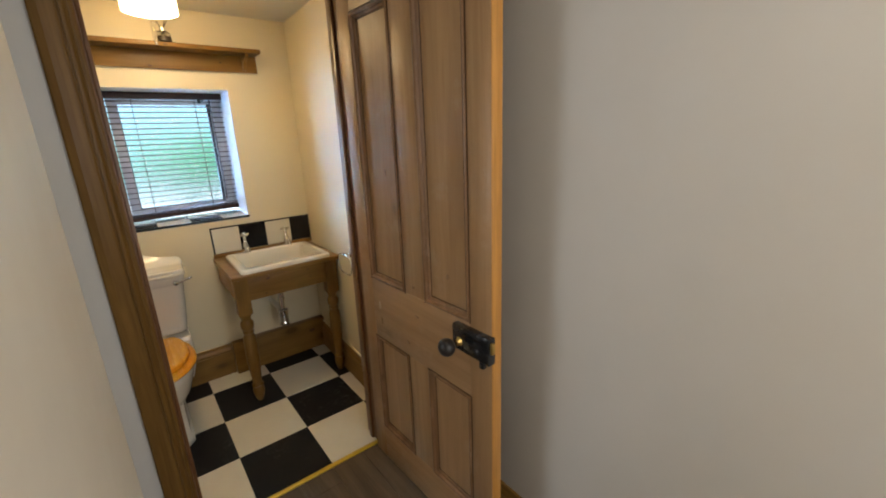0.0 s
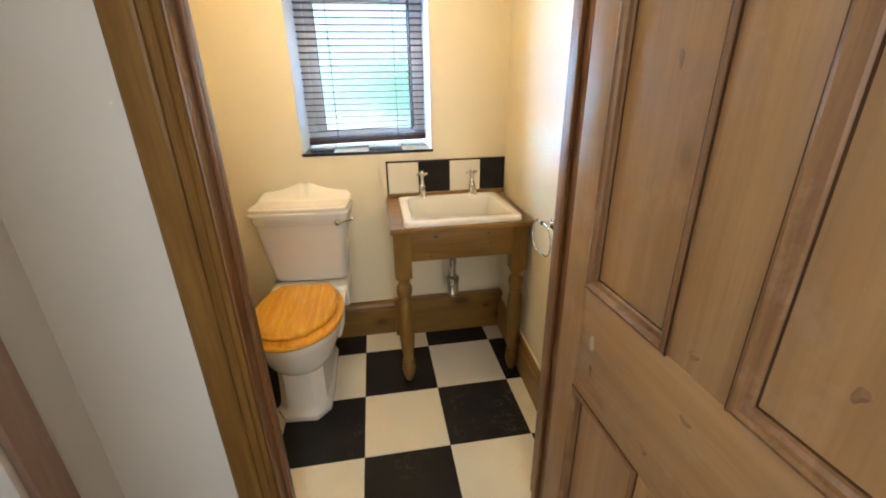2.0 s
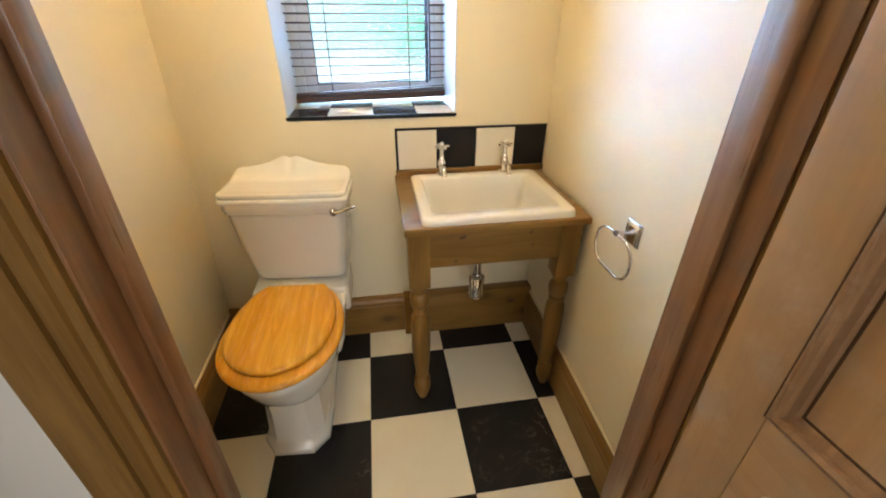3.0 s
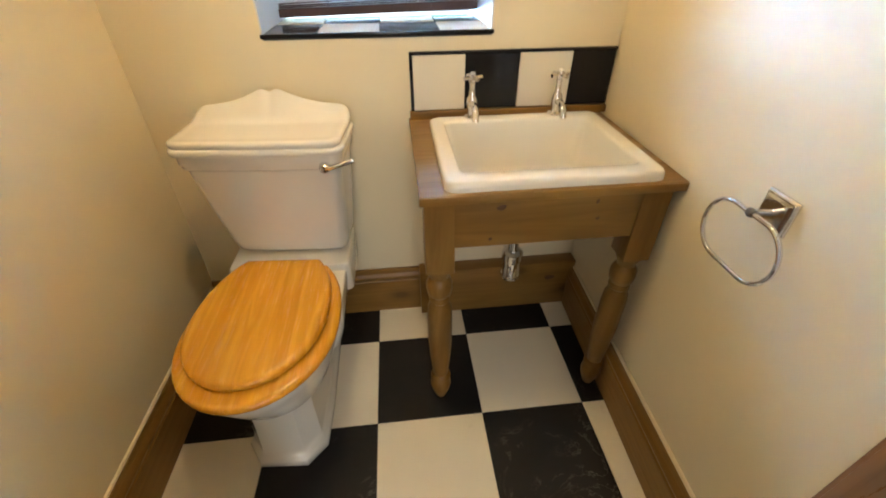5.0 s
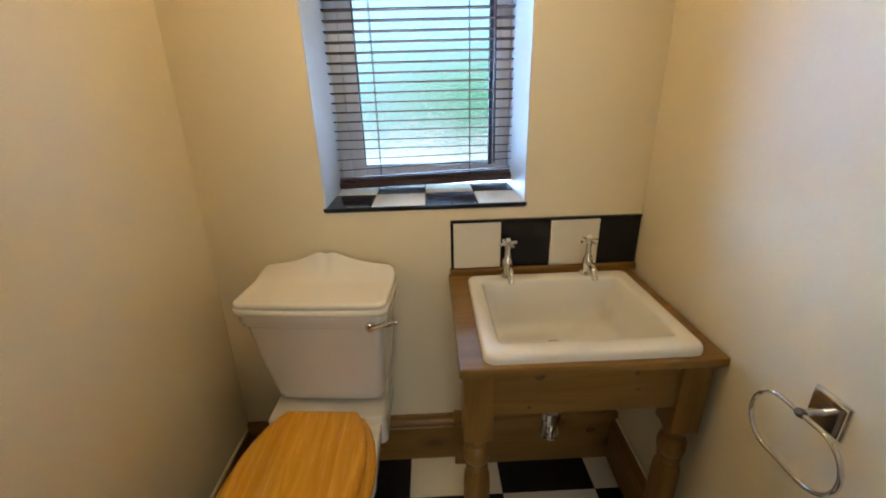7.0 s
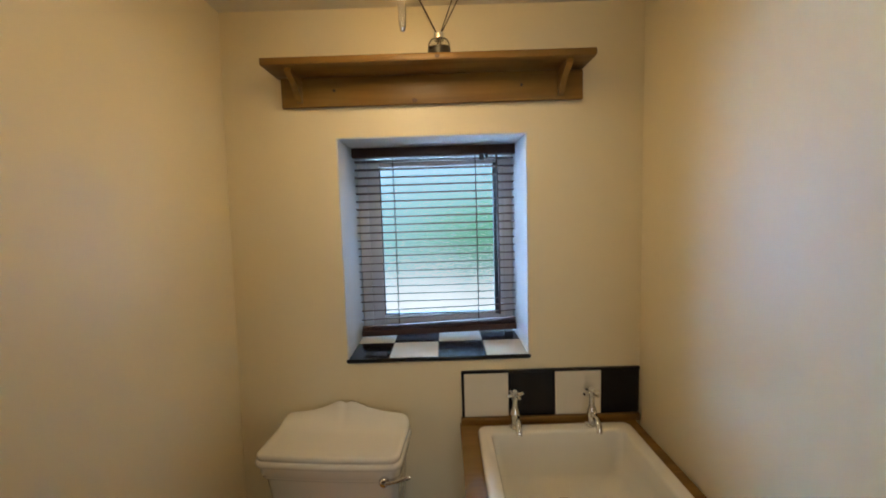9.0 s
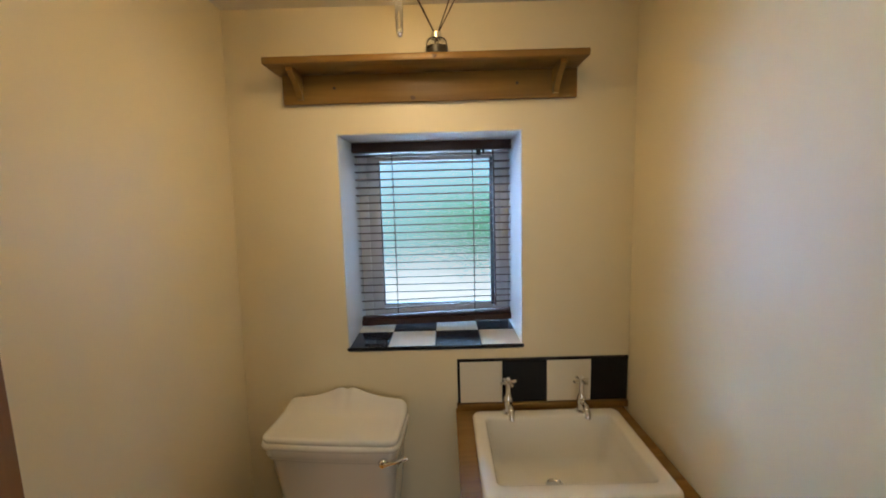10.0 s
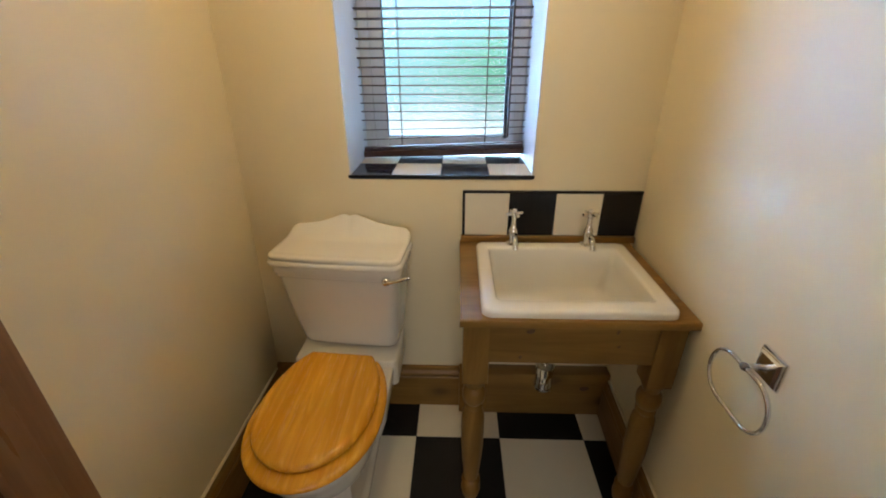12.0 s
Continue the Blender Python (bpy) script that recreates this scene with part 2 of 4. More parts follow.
BOARD_WOOD = wood("grey-brown wood-look vinyl", (0.13, 0.088, 0.055), (0.065, 0.043, 0.027), 0.5, "y", 0.2)
BLACK_TILE, CREAM_TILE = tile_black(), tile_cream()
GLAZE_BLACK = plain("glossy black glaze", (0.008, 0.008, 0.010), (0.014, 0.014, 0.016), 0.12, 4.0, 30.0, 0.04, spec=0.3)
GLAZE_CREAM = plain("glossy cream glaze", (0.76, 0.71, 0.60), (0.72, 0.67, 0.56), 0.14, 4.0, 30.0, 0.04)
GROUT = plain("dark grout", (0.05, 0.045, 0.04), (0.09, 0.08, 0.07), 0.8, 20.0, 200.0, 0.2)
CERAMIC = plain("white glazed ceramic", (0.785, 0.765, 0.705), (0.76, 0.74, 0.68), 0.12, 3.0, 25.0, 0.02, coat=0.5, rough_var=0.03)
CHROME = plain("chrome", (0.80, 0.80, 0.80), (0.72, 0.72, 0.73), 0.10, 8.0, 60.0, 0.02, 1.0, rough_var=0.04)
CHROME_DARK = plain("worn dark chrome", (0.16, 0.14, 0.12), (0.10, 0.09, 0.08), 0.30, 20.0, 90.0, 0.1, 0.8)
BRASS = plain("brass", (0.72, 0.50, 0.16), (0.60, 0.40, 0.12), 0.30, 10.0, 90.0, 0.1, 1.0)
IRON = plain("black japanned iron", (0.010, 0.010, 0.011), (0.020, 0.019, 0.018), 0.28, 12.0, 140.0, 0.25, 0.0, 0.4)
EBONY = plain("black turned wood", (0.016, 0.014, 0.013), (0.028, 0.024, 0.022), 0.36, 12.0, 80.0, 0.1, 0.0, 0.0, spec=0.35)
UPVC = plain("white plastic frame", (0.78, 0.79, 0.80), (0.74, 0.75, 0.76), 0.30, 4.0, 40.0, 0.03)
KNOT = plain("dark pine knot", (0.115, 0.052, 0.016), (0.075, 0.033, 0.011), 0.5, 60.0, 300.0, 0.2)
KNOT_PALE = plain("faded pine knot", (0.265, 0.150, 0.070), (0.19, 0.100, 0.045), 0.42, 60.0, 300.0, 0.2)
STRIP = plain("yellow anodised strip", (0.80, 0.56, 0.07), (0.70, 0.46, 0.05), 0.35, 12.0, 120.0, 0.1, 0.35)
RUBBER = plain("black rubber", (0.012, 0.012, 0.013), (0.02, 0.02, 0.02), 0.6, 12.0, 90.0, 0.1)
CORD = plain("brown cord", (0.07, 0.05, 0.045), (0.05, 0.035, 0.03), 0.8, 30.0, 300.0, 0.2)
CARPET = plain("dark mauve carpet", (0.085, 0.050, 0.050), (0.060, 0.034, 0.034), 0.95, 6.0, 350.0, 0.9, dist=0.006)
OBSCURED, CLEAR = obscured_glass(), clear_glass()
LAMP_BOTTOM = glow("lit diffuser", (1.0, 0.742, 0.405), LAMP_GLOW)
LAMP_SIDE = glow("lit lampshade cloth", (1.0, 0.70, 0.32), SHADE_GLOW)
OUTSIDE = outside_view()
REED = plain("dark reed", (0.035, 0.018, 0.012), (0.05, 0.028, 0.018), 0.7, 40.0, 200.0, 0.2)
LIQUID = plain("dark fragrance label", (0.03, 0.025, 0.02), (0.05, 0.04, 0.03), 0.3, 20.0, 100.0, 0.05)


# ---- mesh helpers ----
def box(x0, x1, y0, y1, z0, z1, bevel=0.0, seg=2, bm=None):
    own = bmesh.new()
    bmesh.ops.create_cube(own, size=1.0)
    for v in own.verts:
        v.co = ((x0 + x1) / 2 + v.co.x * (x1 - x0), (y0 + y1) / 2 + v.co.y * (y1 - y0), (z0 + z1) / 2 + v.co.z * (z1 - z0))
    if bevel:
        bmesh.ops.bevel(own, geom=own.edges[:], offset=bevel, segments=seg, affect="EDGES", profile=0.5)
    return merged(bm, own)


def merged(bm, own):
    if bm is None:
        return own
    me = bpy.data.meshes.new("join")
    own.to_mesh(me)
    own.free()
    bm.from_mesh(me)
    bpy.data.meshes.remove(me)
    return bm


def loft(rings, caps=True, bm=None):
    """A skin over closed rings of equally many points."""
    own = bmesh.new()
    rows = [[own.verts.new(p) for p in ring] for ring in rings]
    n = len(rows[0])
    for a, b in zip(rows, rows[1:]):
        for i in range(n):
            own.faces.new((a[i], a[(i + 1) % n], b[(i + 1) % n], b[i]))
    if caps:
        own.faces.new(rows[0][::-1])
        own.faces.new(rows[-1])
    bmesh.ops.recalc_face_normals(own, faces=own.faces[:])
    return merged(bm, own)


def lathe(profile, centre, axis="z", n=24, bm=None):
    """Rings of (radius, place along the axis) about centre."""
    rings = []
    for r, h in profile:
        ring = []
        for k in range(n):
            a = 2 * math.pi * k / n
            u, w = max(r, 0.0002) * math.cos(a), max(r, 0.0002) * math.sin(a)
            p = {"z": (u, w, h), "y": (u, h, w), "x": (h, u, w)}[axis]
            ring.append((centre[0] + p[0], centre[1] + p[1], centre[2] + p[2]))
        rings.append(ring)
    return loft(rings, True, bm)


def tube(points, radius, n=10, closed=False, bm=None):
    pts = [Vector(p) for p in points]
    rings = []
    m = len(pts)
    up = None
    for i, p in enumerate(pts):
        a = pts[(i - 1) % m] if closed or i else p
        b = pts[(i + 1) % m] if closed or i < m - 1 else p
        d = (b - a).normalized()
        if up is None:
            up = d.orthogonal().normalized()
        up = (up - d * up.dot(d)).normalized()
        side = d.cross(up)
        rings.append([tuple(p + radius * (math.cos(2 * math.pi * k / n) * up + math.sin(2 * math.pi * k / n) * side)) for k in range(n)])
    if closed:
        own = bmesh.new()
        rows = [[own.verts.new(q) for q in ring] for ring in rings]
        for i in range(m):
            a, b = rows[i], rows[(i + 1) % m]
            for k in range(n):
                own.faces.new((a[k], a[(k + 1) % n], b[(k + 1) % n], b[k]))
        bmesh.ops.recalc_face_normals(own, faces=own.faces[:])
        return merged(bm, own)
    return loft(rings, True, bm)


def rounded(cx, cy, hx, hy, r, z, per=6):
    """A rounded rectangle at height z."""
    pts = []
    for sx, sy, a0 in ((1, 1, 0), (-1, 1, 90), (-1, -1, 180), (1, -1, 270)):
        for k in range(per + 1):
            a = radians(a0 + 90 * k / per)
            pts.append((cx + sx * (hx - r) + r * math.cos(a), cy + sy * (hy - r) + r * math.sin(a), z))
    return pts


BASES = {}


def finish(ob, bm, material, base, smooth):
    for v in bm.verts:
        v.co -= base
    bm.normal_update()
    for f in bm.faces:
        f.smooth = smooth
    if smooth:
        for e in bm.edges:
            if len(e.link_faces) == 2 and e.calc_face_angle(0.0) > radians(38):
                e.smooth = False
    bm.to_mesh(ob.data)
    bm.free()
    ob.data.materials.append(material)
    return ob


def knot(at, axis, wide, high, wobble=0.25):
    """A knot in a board: an uneven, slightly swollen oval."""
    rings_ = []
    for lift, q in ((-0.0006, 1.0), (0.0003, 0.82), (0.0005, 0.35)):
        ring_ = []
        for k in range(14):
            a_ = 2 * math.pi * k / 14
            f = q * (1 + wobble * math.sin(2 * a_ + 9.0 * at[2]) * 0.5 + wobble * 0.4 * math.sin(3 * a_ + 5.0 * at[1]))
            u, w = wide * f * math.cos(a_), high * f * math.sin(a_)
            ring_.append((at[0] + u, at[1] - lift, at[2] + w) if axis == "y" else (at[0] - lift, at[1] + u, at[2] + w))
        rings_.append(ring_)
    return loft(rings_)


def thing(name, base, label, category, group="", kind=""):
    """An empty at a thing's base, for its parts."""
    ob = new(name)
    ob.location = base
    ob.empty_display_size = 0.05
    BASES[ob.name] = Vector(base)
    return tagged(ob, label, category, group, kind)


def part(name, bm, material, parent, label="", smooth=True):
    ob = new(name, bpy.data.meshes.new(name))
    finish(ob, bm, material, BASES[parent.name], smooth)
    BASES[ob.name] = BASES[parent.name]
    ob.parent = parent
    return tagged(ob, label)


def solid(name, bm, material, base, label, category, kind="", group="", smooth=True):
    """A thing that is one mesh."""
    ob = new(name, bpy.data.meshes.new(name))
    finish(ob, bm, material, Vector(base), smooth)
    ob.location = base
    BASES[ob.name] = Vector(base)
    return tagged(ob, label, category, group, kind)


def prism(corners, z0, z1, bm=None, lean=(0.0, 0.0)):
    """An upright wall over a plan, leaning by metres per metre of height."""
    return loft([[(x + lean[0] * z, y + lean[1] * z, z) for x, y in corners] for z in (z0, z1)], True, bm)


# ---- plan ----
BACK, FRONT, HALLSIDE = 2.757, 1.675, 1.57     # back wall's face; the door wall's two faces
LEFT, CEIL = -0.412, 2.135
LEAN = 0.024


def right_at(y):
    return 0.946 + 0.040 * (y - 2.24)


WIN = (-0.018, 0.595, 1.008, 1.743)            # opening in the back wall
DOOR_L, DOOR_R, DOOR_TOP = 0.0, 0.757, 1.985

# walls of the small room
REVEAL = 0.004
bm = box(-0.455, WIN[0], BACK, 3.15, -0.02, 2.30)
box(WIN[1], 1.12, BACK, 3.15, -0.02, 2.30, bm=bm)
box(WIN[0], WIN[1], BACK, 3.15, -0.02, WIN[2] - 0.012, bm=bm)
box(WIN[0], WIN[1], BACK, 3.15, WIN[3], 2.30, bm=bm)
solid("wall_north", bm, PAINT_WC, (0.27, 2.95, 0.0), "cream painted wall with a deep window recess", "wall", "structure", smooth=False)
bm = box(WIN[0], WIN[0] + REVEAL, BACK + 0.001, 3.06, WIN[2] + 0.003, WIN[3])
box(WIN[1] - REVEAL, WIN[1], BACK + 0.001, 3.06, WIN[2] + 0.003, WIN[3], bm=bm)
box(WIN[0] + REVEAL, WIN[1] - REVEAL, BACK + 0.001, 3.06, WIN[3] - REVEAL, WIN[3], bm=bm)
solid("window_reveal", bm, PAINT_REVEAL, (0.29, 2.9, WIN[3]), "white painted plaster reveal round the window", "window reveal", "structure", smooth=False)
bm = prism([(right_at(FRONT), FRONT), (right_at(BACK), BACK), (1.12, BACK), (1.12, FRONT)], -0.02, 2.30)
solid("wall_east", bm, PAINT_WC, (1.05, 2.2, 0.0), "cream painted side wall beside the washstand", "wall", "structure", smooth=False)
bm = loft([[(LEFT + LEAN * z, FRONT, z), (-0.455, FRONT, z), (-0.455, BACK, z), (LEFT + LEAN * z, BACK, z)] for z in (-0.02, 2.30)])
solid("wall_west", bm, PAINT_WC, (-0.47, 2.2, 0.0), "cream painted side wall beside the toilet", "wall", "structure", smooth=False)
bm = box(-0.455, DOOR_L - 0.03, HALLSIDE, FRONT, -0.02, 2.30)
box(DOOR_R + 0.03, 1.12, HALLSIDE, FRONT, -0.02, 2.30, bm=bm)
box(DOOR_L - 0.03, DOOR_R + 0.03, HALLSIDE, FRONT, DOOR_TOP + 0.03, 2.30, bm=bm)
solid("wall_south", bm, PAINT_HALL, (0.3, 1.62, 0.0), "off-white painted wall around the small room's doorway", "wall", "structure", smooth=False)
solid("ceiling", box(-0.43, 1.10, FRONT, BACK, CEIL, CEIL + 0.12), PAINT_CEIL, (0.27, 2.2, CEIL), "white painted low ceiling", "ceiling", "structure", smooth=False)

# hall and the room beside it
solid("hall_wall_east", box(0.965, 1.12, -1.75, HALLSIDE, -0.02, 2.40), PAINT_HALL, (1.04, 0.0, 0.0), "off-white painted hall wall behind the open door", "wall", "structure", smooth=False)
bm = box(-0.165, -0.065, -1.62, 0.722, -0.02, 2.40, 0.006)
box(-0.40, -0.160, 0.622, 0.722, -0.02, 2.40, bm=bm)
solid("hall_wall_west", bm, PAINT_NEAR, (-0.115, -0.4, 0.0), "warm off-white plastered corridor wall with a worn corner", "wall", "structure", smooth=False)
# opening assumed here only to hold the daylight lamp
bm = box(-0.165, 0.04, -1.75, -1.62, -0.02, 2.40)
box(0.86, 0.965, -1.75, -1.62, -0.02, 2.40, bm=bm)
box(0.04, 0.86, -1.75, -1.62, -0.02, 0.95, bm=bm)
box(0.04, 0.86, -1.75, -1.62, 2.15, 2.40, bm=bm)
solid("hall_wall_south", bm, PAINT_HALL, (-0.2, -1.68, 0.0), "plain off-white wall with an unseen, assumed window opening", "wall", "structure", smooth=False)
bm = box(-0.40, 1.12, -1.75, FRONT, 2.30, 2.48)
solid("hall_ceiling", bm, PAINT_CEIL, (0.0, 0.0, 2.30), "white hall ceiling", "ceiling", "structure", smooth=False)
bm = box(-0.40, -0.36, 1.385, HALLSIDE, -0.02, 2.40)
box(-0.40, -0.36, 0.722, 0.80, -0.02, 2.40, bm=bm)
box(-0.40, -0.36, 0.80, 1.385, 2.0, 2.40, bm=bm)
solid("lobby_wall", bm, PAINT_HALL, (-0.38, 1.48, 0.0), "thin off-white partition beside a doorway", "wall", "structure", smooth=False)
bm = box(-3.1, -0.455, 2.85, 2.95, -0.02, 2.40)
box(-3.2, -3.1, 0.735, 1.25, -0.02, 2.40, bm=bm)
box(-3.2, -3.1, 2.45, 2.95, -0.02, 2.40, bm=bm)
box(-3.2, -3.1, 1.25, 2.45, -0.02, 0.92, bm=bm)
box(-3.2, -3.1, 1.25, 2.45, 2.08, 2.40, bm=bm)
box(-3.1, -0.40, 0.735, 0.80, -0.02, 2.40, bm=bm)
solid("bedroom_wall", bm, PAINT_WHITE, (-1.8, 2.9, 0.0), "plain white walls of the neighbouring room", "wall", "structure", smooth=False)
solid("bedroom_ceiling", box(-3.2, -0.40, 0.735, 2.95, 2.40, 2.5), PAINT_CEIL, (-1.8, 1.9, 2.4), "white ceiling of the neighbouring room", "ceiling", "structure", smooth=False)
solid("bedroom_floor", box(-3.1, -0.40, 0.78, 2.85, -0.03, 0.0), CARPET, (-1.8, 1.9, 0.0), "dark mauve fitted carpet", "carpet", "structure", smooth=False)
bm = box(-3.1, -0.455, 2.832, 2.85, 0.0, 0.15, 0.003)
box(-3.1, -0.455, 2.826, 2.85, 0.0, 0.11, 0.003, bm=bm)
solid("bedroom_baseboard", bm, PAINT_WHITE, (-1.8, 2.84, 0.0), "white painted skirting board", "skirting board", "structure", smooth=False)

# door frame of the small room
frame_1 = thing("door_frame", (0.39, 1.62, 0.0), "waxed pine door lining with moulded architrave", "door frame", kind="structure")
part("jamb", box(DOOR_L - 0.03, DOOR_L, HALLSIDE - 0.004, FRONT - 0.008, 0.0, DOOR_TOP, 0.002), JAMB_WOOD, frame_1)
part("jamb", box(DOOR_R, DOOR_R + 0.03, HALLSIDE - 0.004, FRONT + 0.004, 0.0, DOOR_TOP, 0.002), JAMB_WOOD, frame_1)
part("head", box(DOOR_L - 0.03, DOOR_R + 0.03, HALLSIDE - 0.004, FRONT + 0.004, DOOR_TOP, DOOR_TOP + 0.03, 0.002), PINE_X, frame_1)
part("stop", box(DOOR_L, DOOR_L + 0.012, 1.612, 1.64, 0.0, DOOR_TOP, 0.002), JAMB_WOOD, frame_1)
part("stop", box(DOOR_R - 0.012, DOOR_R, 1.612, 1.64, 0.0, DOOR_TOP, 0.002), JAMB_WOOD, frame_1)


def architrave(x_in, sign, z1):
    """Moulded strip: flat, hollow, bead; x_in is the edge by the opening."""
    prof = [(0.0, 0.0), (0.0, -0.012), (0.003, -0.014), (0.009, -0.014), (0.010, -0.0115), (0.013, -0.0115), (0.016, -0.016), (0.022, -0.0195), (0.028, -0.020), (0.0295, -0.0165), (0.0325, -0.0165), (0.034, -0.022), (0.040, -0.024), (0.070, -0.0265), (0.086, -0.025), (0.091, -0.021), (0.091, 0.0)]
    return loft([[(x_in - sign * u, HALLSIDE + w, z) for u, w in prof] for z in (0.0, z1)])


part("architrave", architrave(DOOR_L - 0.004, 1, DOOR_TOP + 0.08), TRIM_WOOD, frame_1, smooth=False)
part("architrave", architrave(DOOR_R + 0.004, -1, DOOR_TOP + 0.08), TRIM_WOOD, frame_1, smooth=False)
part("architrave", box(DOOR_L - 0.004, DOOR_R + 0.004, HALLSIDE - 0.022, HALLSIDE, DOOR_TOP + 0.004, DOOR_TOP + 0.08, 0.004), TRIM_WOOD_X, frame_1)
for x0 in (-0.092, DOOR_R + 0.004):
    part("inner_architrave", box(x0, x0 + 0.07, FRONT, FRONT + 0.010, 0.0, DOOR_TOP + 0.05, 0.003), JAMB_WOOD, frame_1)

threshold = box(DOOR_L, DOOR_R, 1.562, 1.584, 0.0, 0.007, 0.002)
solid("threshold_strip", threshold, STRIP, (0.39, 1.573, 0.0), "yellow brass threshold strip between the two floors", "threshold strip", "structure")

# bare frame of the other doorway
frame_2 = thing("bare_door_frame", (-0.37, 1.42, 0.0), "unpainted reddish wood architrave with a white door lining", "door frame", kind="structure")
part("architrave", box(-0.36, -0.342, 1.385, 1.455, 0.0, 2.05, 0.005), BARE_WOOD, frame_2, "bare reddish softwood, patchy with old paint")
part("lining", box(-0.402, -0.358, 1.372, 1.385, 0.0, 2.0, 0.002), PAINT_WHITE, frame_2, "white painted lining")
part("strike_hole", box(-0.388, -0.374, 1.3705, 1.373, 1.000, 1.028, 0.001), CORD, frame_2, "dark latch hole")
kb = part("knob_plate", box(-0.408, -0.403, 1.375, 1.383, 0.985, 1.05, 0.001), IRON, frame_2, "black knob plate")
part("knob", lathe([(0.006, 0.0), (0.006, -0.02), (0.018, -0.026), (0.022, -0.036), (0.016, -0.046), (0.0, -0.048)], (-0.407, 1.379, 1.012), "x", 14), IRON, kb)

# skirting boards
def skirting(name, p, q, inward, height, material, label, caulk=False):
    """A moulded board from p to q in plan, its face towards inward."""
    p, q, n = Vector((*p, 0)), Vector((*q, 0)), Vector((*inward, 0)).normalized()
    prof = [(0.0, 0.0), (0.022, 0.0), (0.022, height - 0.052), (0.0185, height - 0.047), (0.021, height - 0.038), (0.019, height - 0.030), (0.013, height - 0.018), (0.011, height - 0.004), (0.007, height), (0.0, height)]
    bm = loft([[tuple(e + n * u + Vector((0, 0, z))) for u, z in prof] for e in (p, q)])
    mid = (p + q) / 2
    ob = solid(name, bm, material, tuple(mid), label, "skirting board", "structure", smooth=False)
    if caulk:
        up = Vector((0, 0, height + 0.001))
        part("caulk", tube([tuple(p + n * 0.004 + up), tuple(mid + n * 0.0045 + up), tuple(q + n * 0.004 + up)], 0.0055, 6), PAINT_WC, ob, "cream filler line")
    return ob


skirting("baseboard_north", (LEFT, BACK), (0.36, BACK), (0, -1), 0.202, PINE_X, "waxed pine moulded skirting board")
skirting("baseboard_west", (LEFT + 0.002, FRONT), (LEFT + 0.002, BACK - 0.022), (1, 0), 0.185, PINE_Y, "waxed pine moulded skirting board", True)
skirting("baseboard_east", (right_at(FRONT), FRONT), (right_at(BACK - 0.06), BACK - 0.06), (-1, 0.040), 0.185, PINE_Y, "waxed pine moulded skirting board", True)
skirting("baseboard_hall", (-0.34, HALLSIDE), (-0.088, HALLSIDE), (0, -1), 0.12, PINE_X, "pine skirting board of the hall")
skirting("baseboard_hall_east", (0.965, -1.6), (0.965, HALLSIDE), (-1, 0), 0.12, PINE_Y, "pine skirting board of the hall")
boxing = solid("pipe_boxing", box(0.36, right_at(BACK) - 0.001, BACK - 0.058, BACK, 0.0, 0.213, 0.003), PINE_X, (0.65, 2.73, 0.0), "plain pine boxing board under the washstand", "boxing board", "structure")

part("knot", knot((0.868, BACK - 0.058, 0.142), "y", 0.020, 0.014), KNOT, boxing, "dark pine knot")

# ---- window ----
window_1 = thing("window_1", (0.29, 3.08, 1.03), "white plastic casement window with obscured glass", "window", kind="structure")
FY0, FY1 = 3.052, 3.11
fx0, fx1, fz0, fz1 = WIN[0] - 0.01, WIN[1] + 0.01, 1.02, WIN[3] + 0.01
part("window_frame", box(fx0, fx0 + 0.048, FY0 + 0.012, FY1, fz0, fz1, 0.003), UPVC, window_1)
part("window_frame", box(fx1 - 0.048, fx1, FY0 + 0.012, FY1, fz0, fz1, 0.003), UPVC, window_1)
part("window_frame", box(fx0 + 0.048, fx1 - 0.048, FY0 + 0.012, FY1, fz1 - 0.04, fz1, 0.003), UPVC, window_1)
part("window_frame", box(fx0 + 0.048, fx1 - 0.048, FY0 + 0.012, FY1, fz0, fz0 + 0.035, 0.003), UPVC, window_1)
sx0, sx1, sz0, sz1 = 0.024, 0.560, 1.048, 1.708
part("sash", box(sx0, 0.071, FY0, FY1 - 0.01, sz0, sz1, 0.004), UPVC, window_1)
part("sash", box(0.525, sx1, FY0, FY1 - 0.01, sz0, sz1, 0.004), UPVC, window_1)
part("sash", box(0.071, 0.525, FY0, FY1 - 0.01, 1.677, sz1, 0.004), UPVC, window_1)
part("sash", box(0.071, 0.525, FY0, FY1 - 0.01, sz0, 1.084, 0.004), UPVC, window_1)
gk = box(0.070, 0.074, FY0 + 0.004, FY0 + 0.02, 1.083, 1.678)
box(0.519, 0.533, FY0 - 0.002, FY0 + 0.02, 1.078, 1.684, bm=gk)
box(0.074, 0.519, FY0 + 0.004, FY0 + 0.02, 1.083, 1.087, bm=gk)
part("gasket", gk, RUBBER, window_1, "black rubber seal", smooth=False)
pane = part("pane", box(0.071, 0.525, 3.078, 3.084, 1.083, 1.678), OBSCURED, window_1, "rippled obscured glass", smooth=False)
pane.visible_shadow = False

backdrop = solid("backdrop", box(-4.0, 4.6, 5.6, 5.62, -1.5, 5.0), OUTSIDE, (0.3, 5.6, 0.0), "blurred green garden and sky, boosted beyond the view to light the room", "backdrop", "structure", smooth=False)
solid("ground", box(-40, 40, -40, 60, -0.35, -0.3), PAINT_HALL, (0.3, 4.0, -0.3), "pale paved ground outside", "ground", "structure", smooth=False)

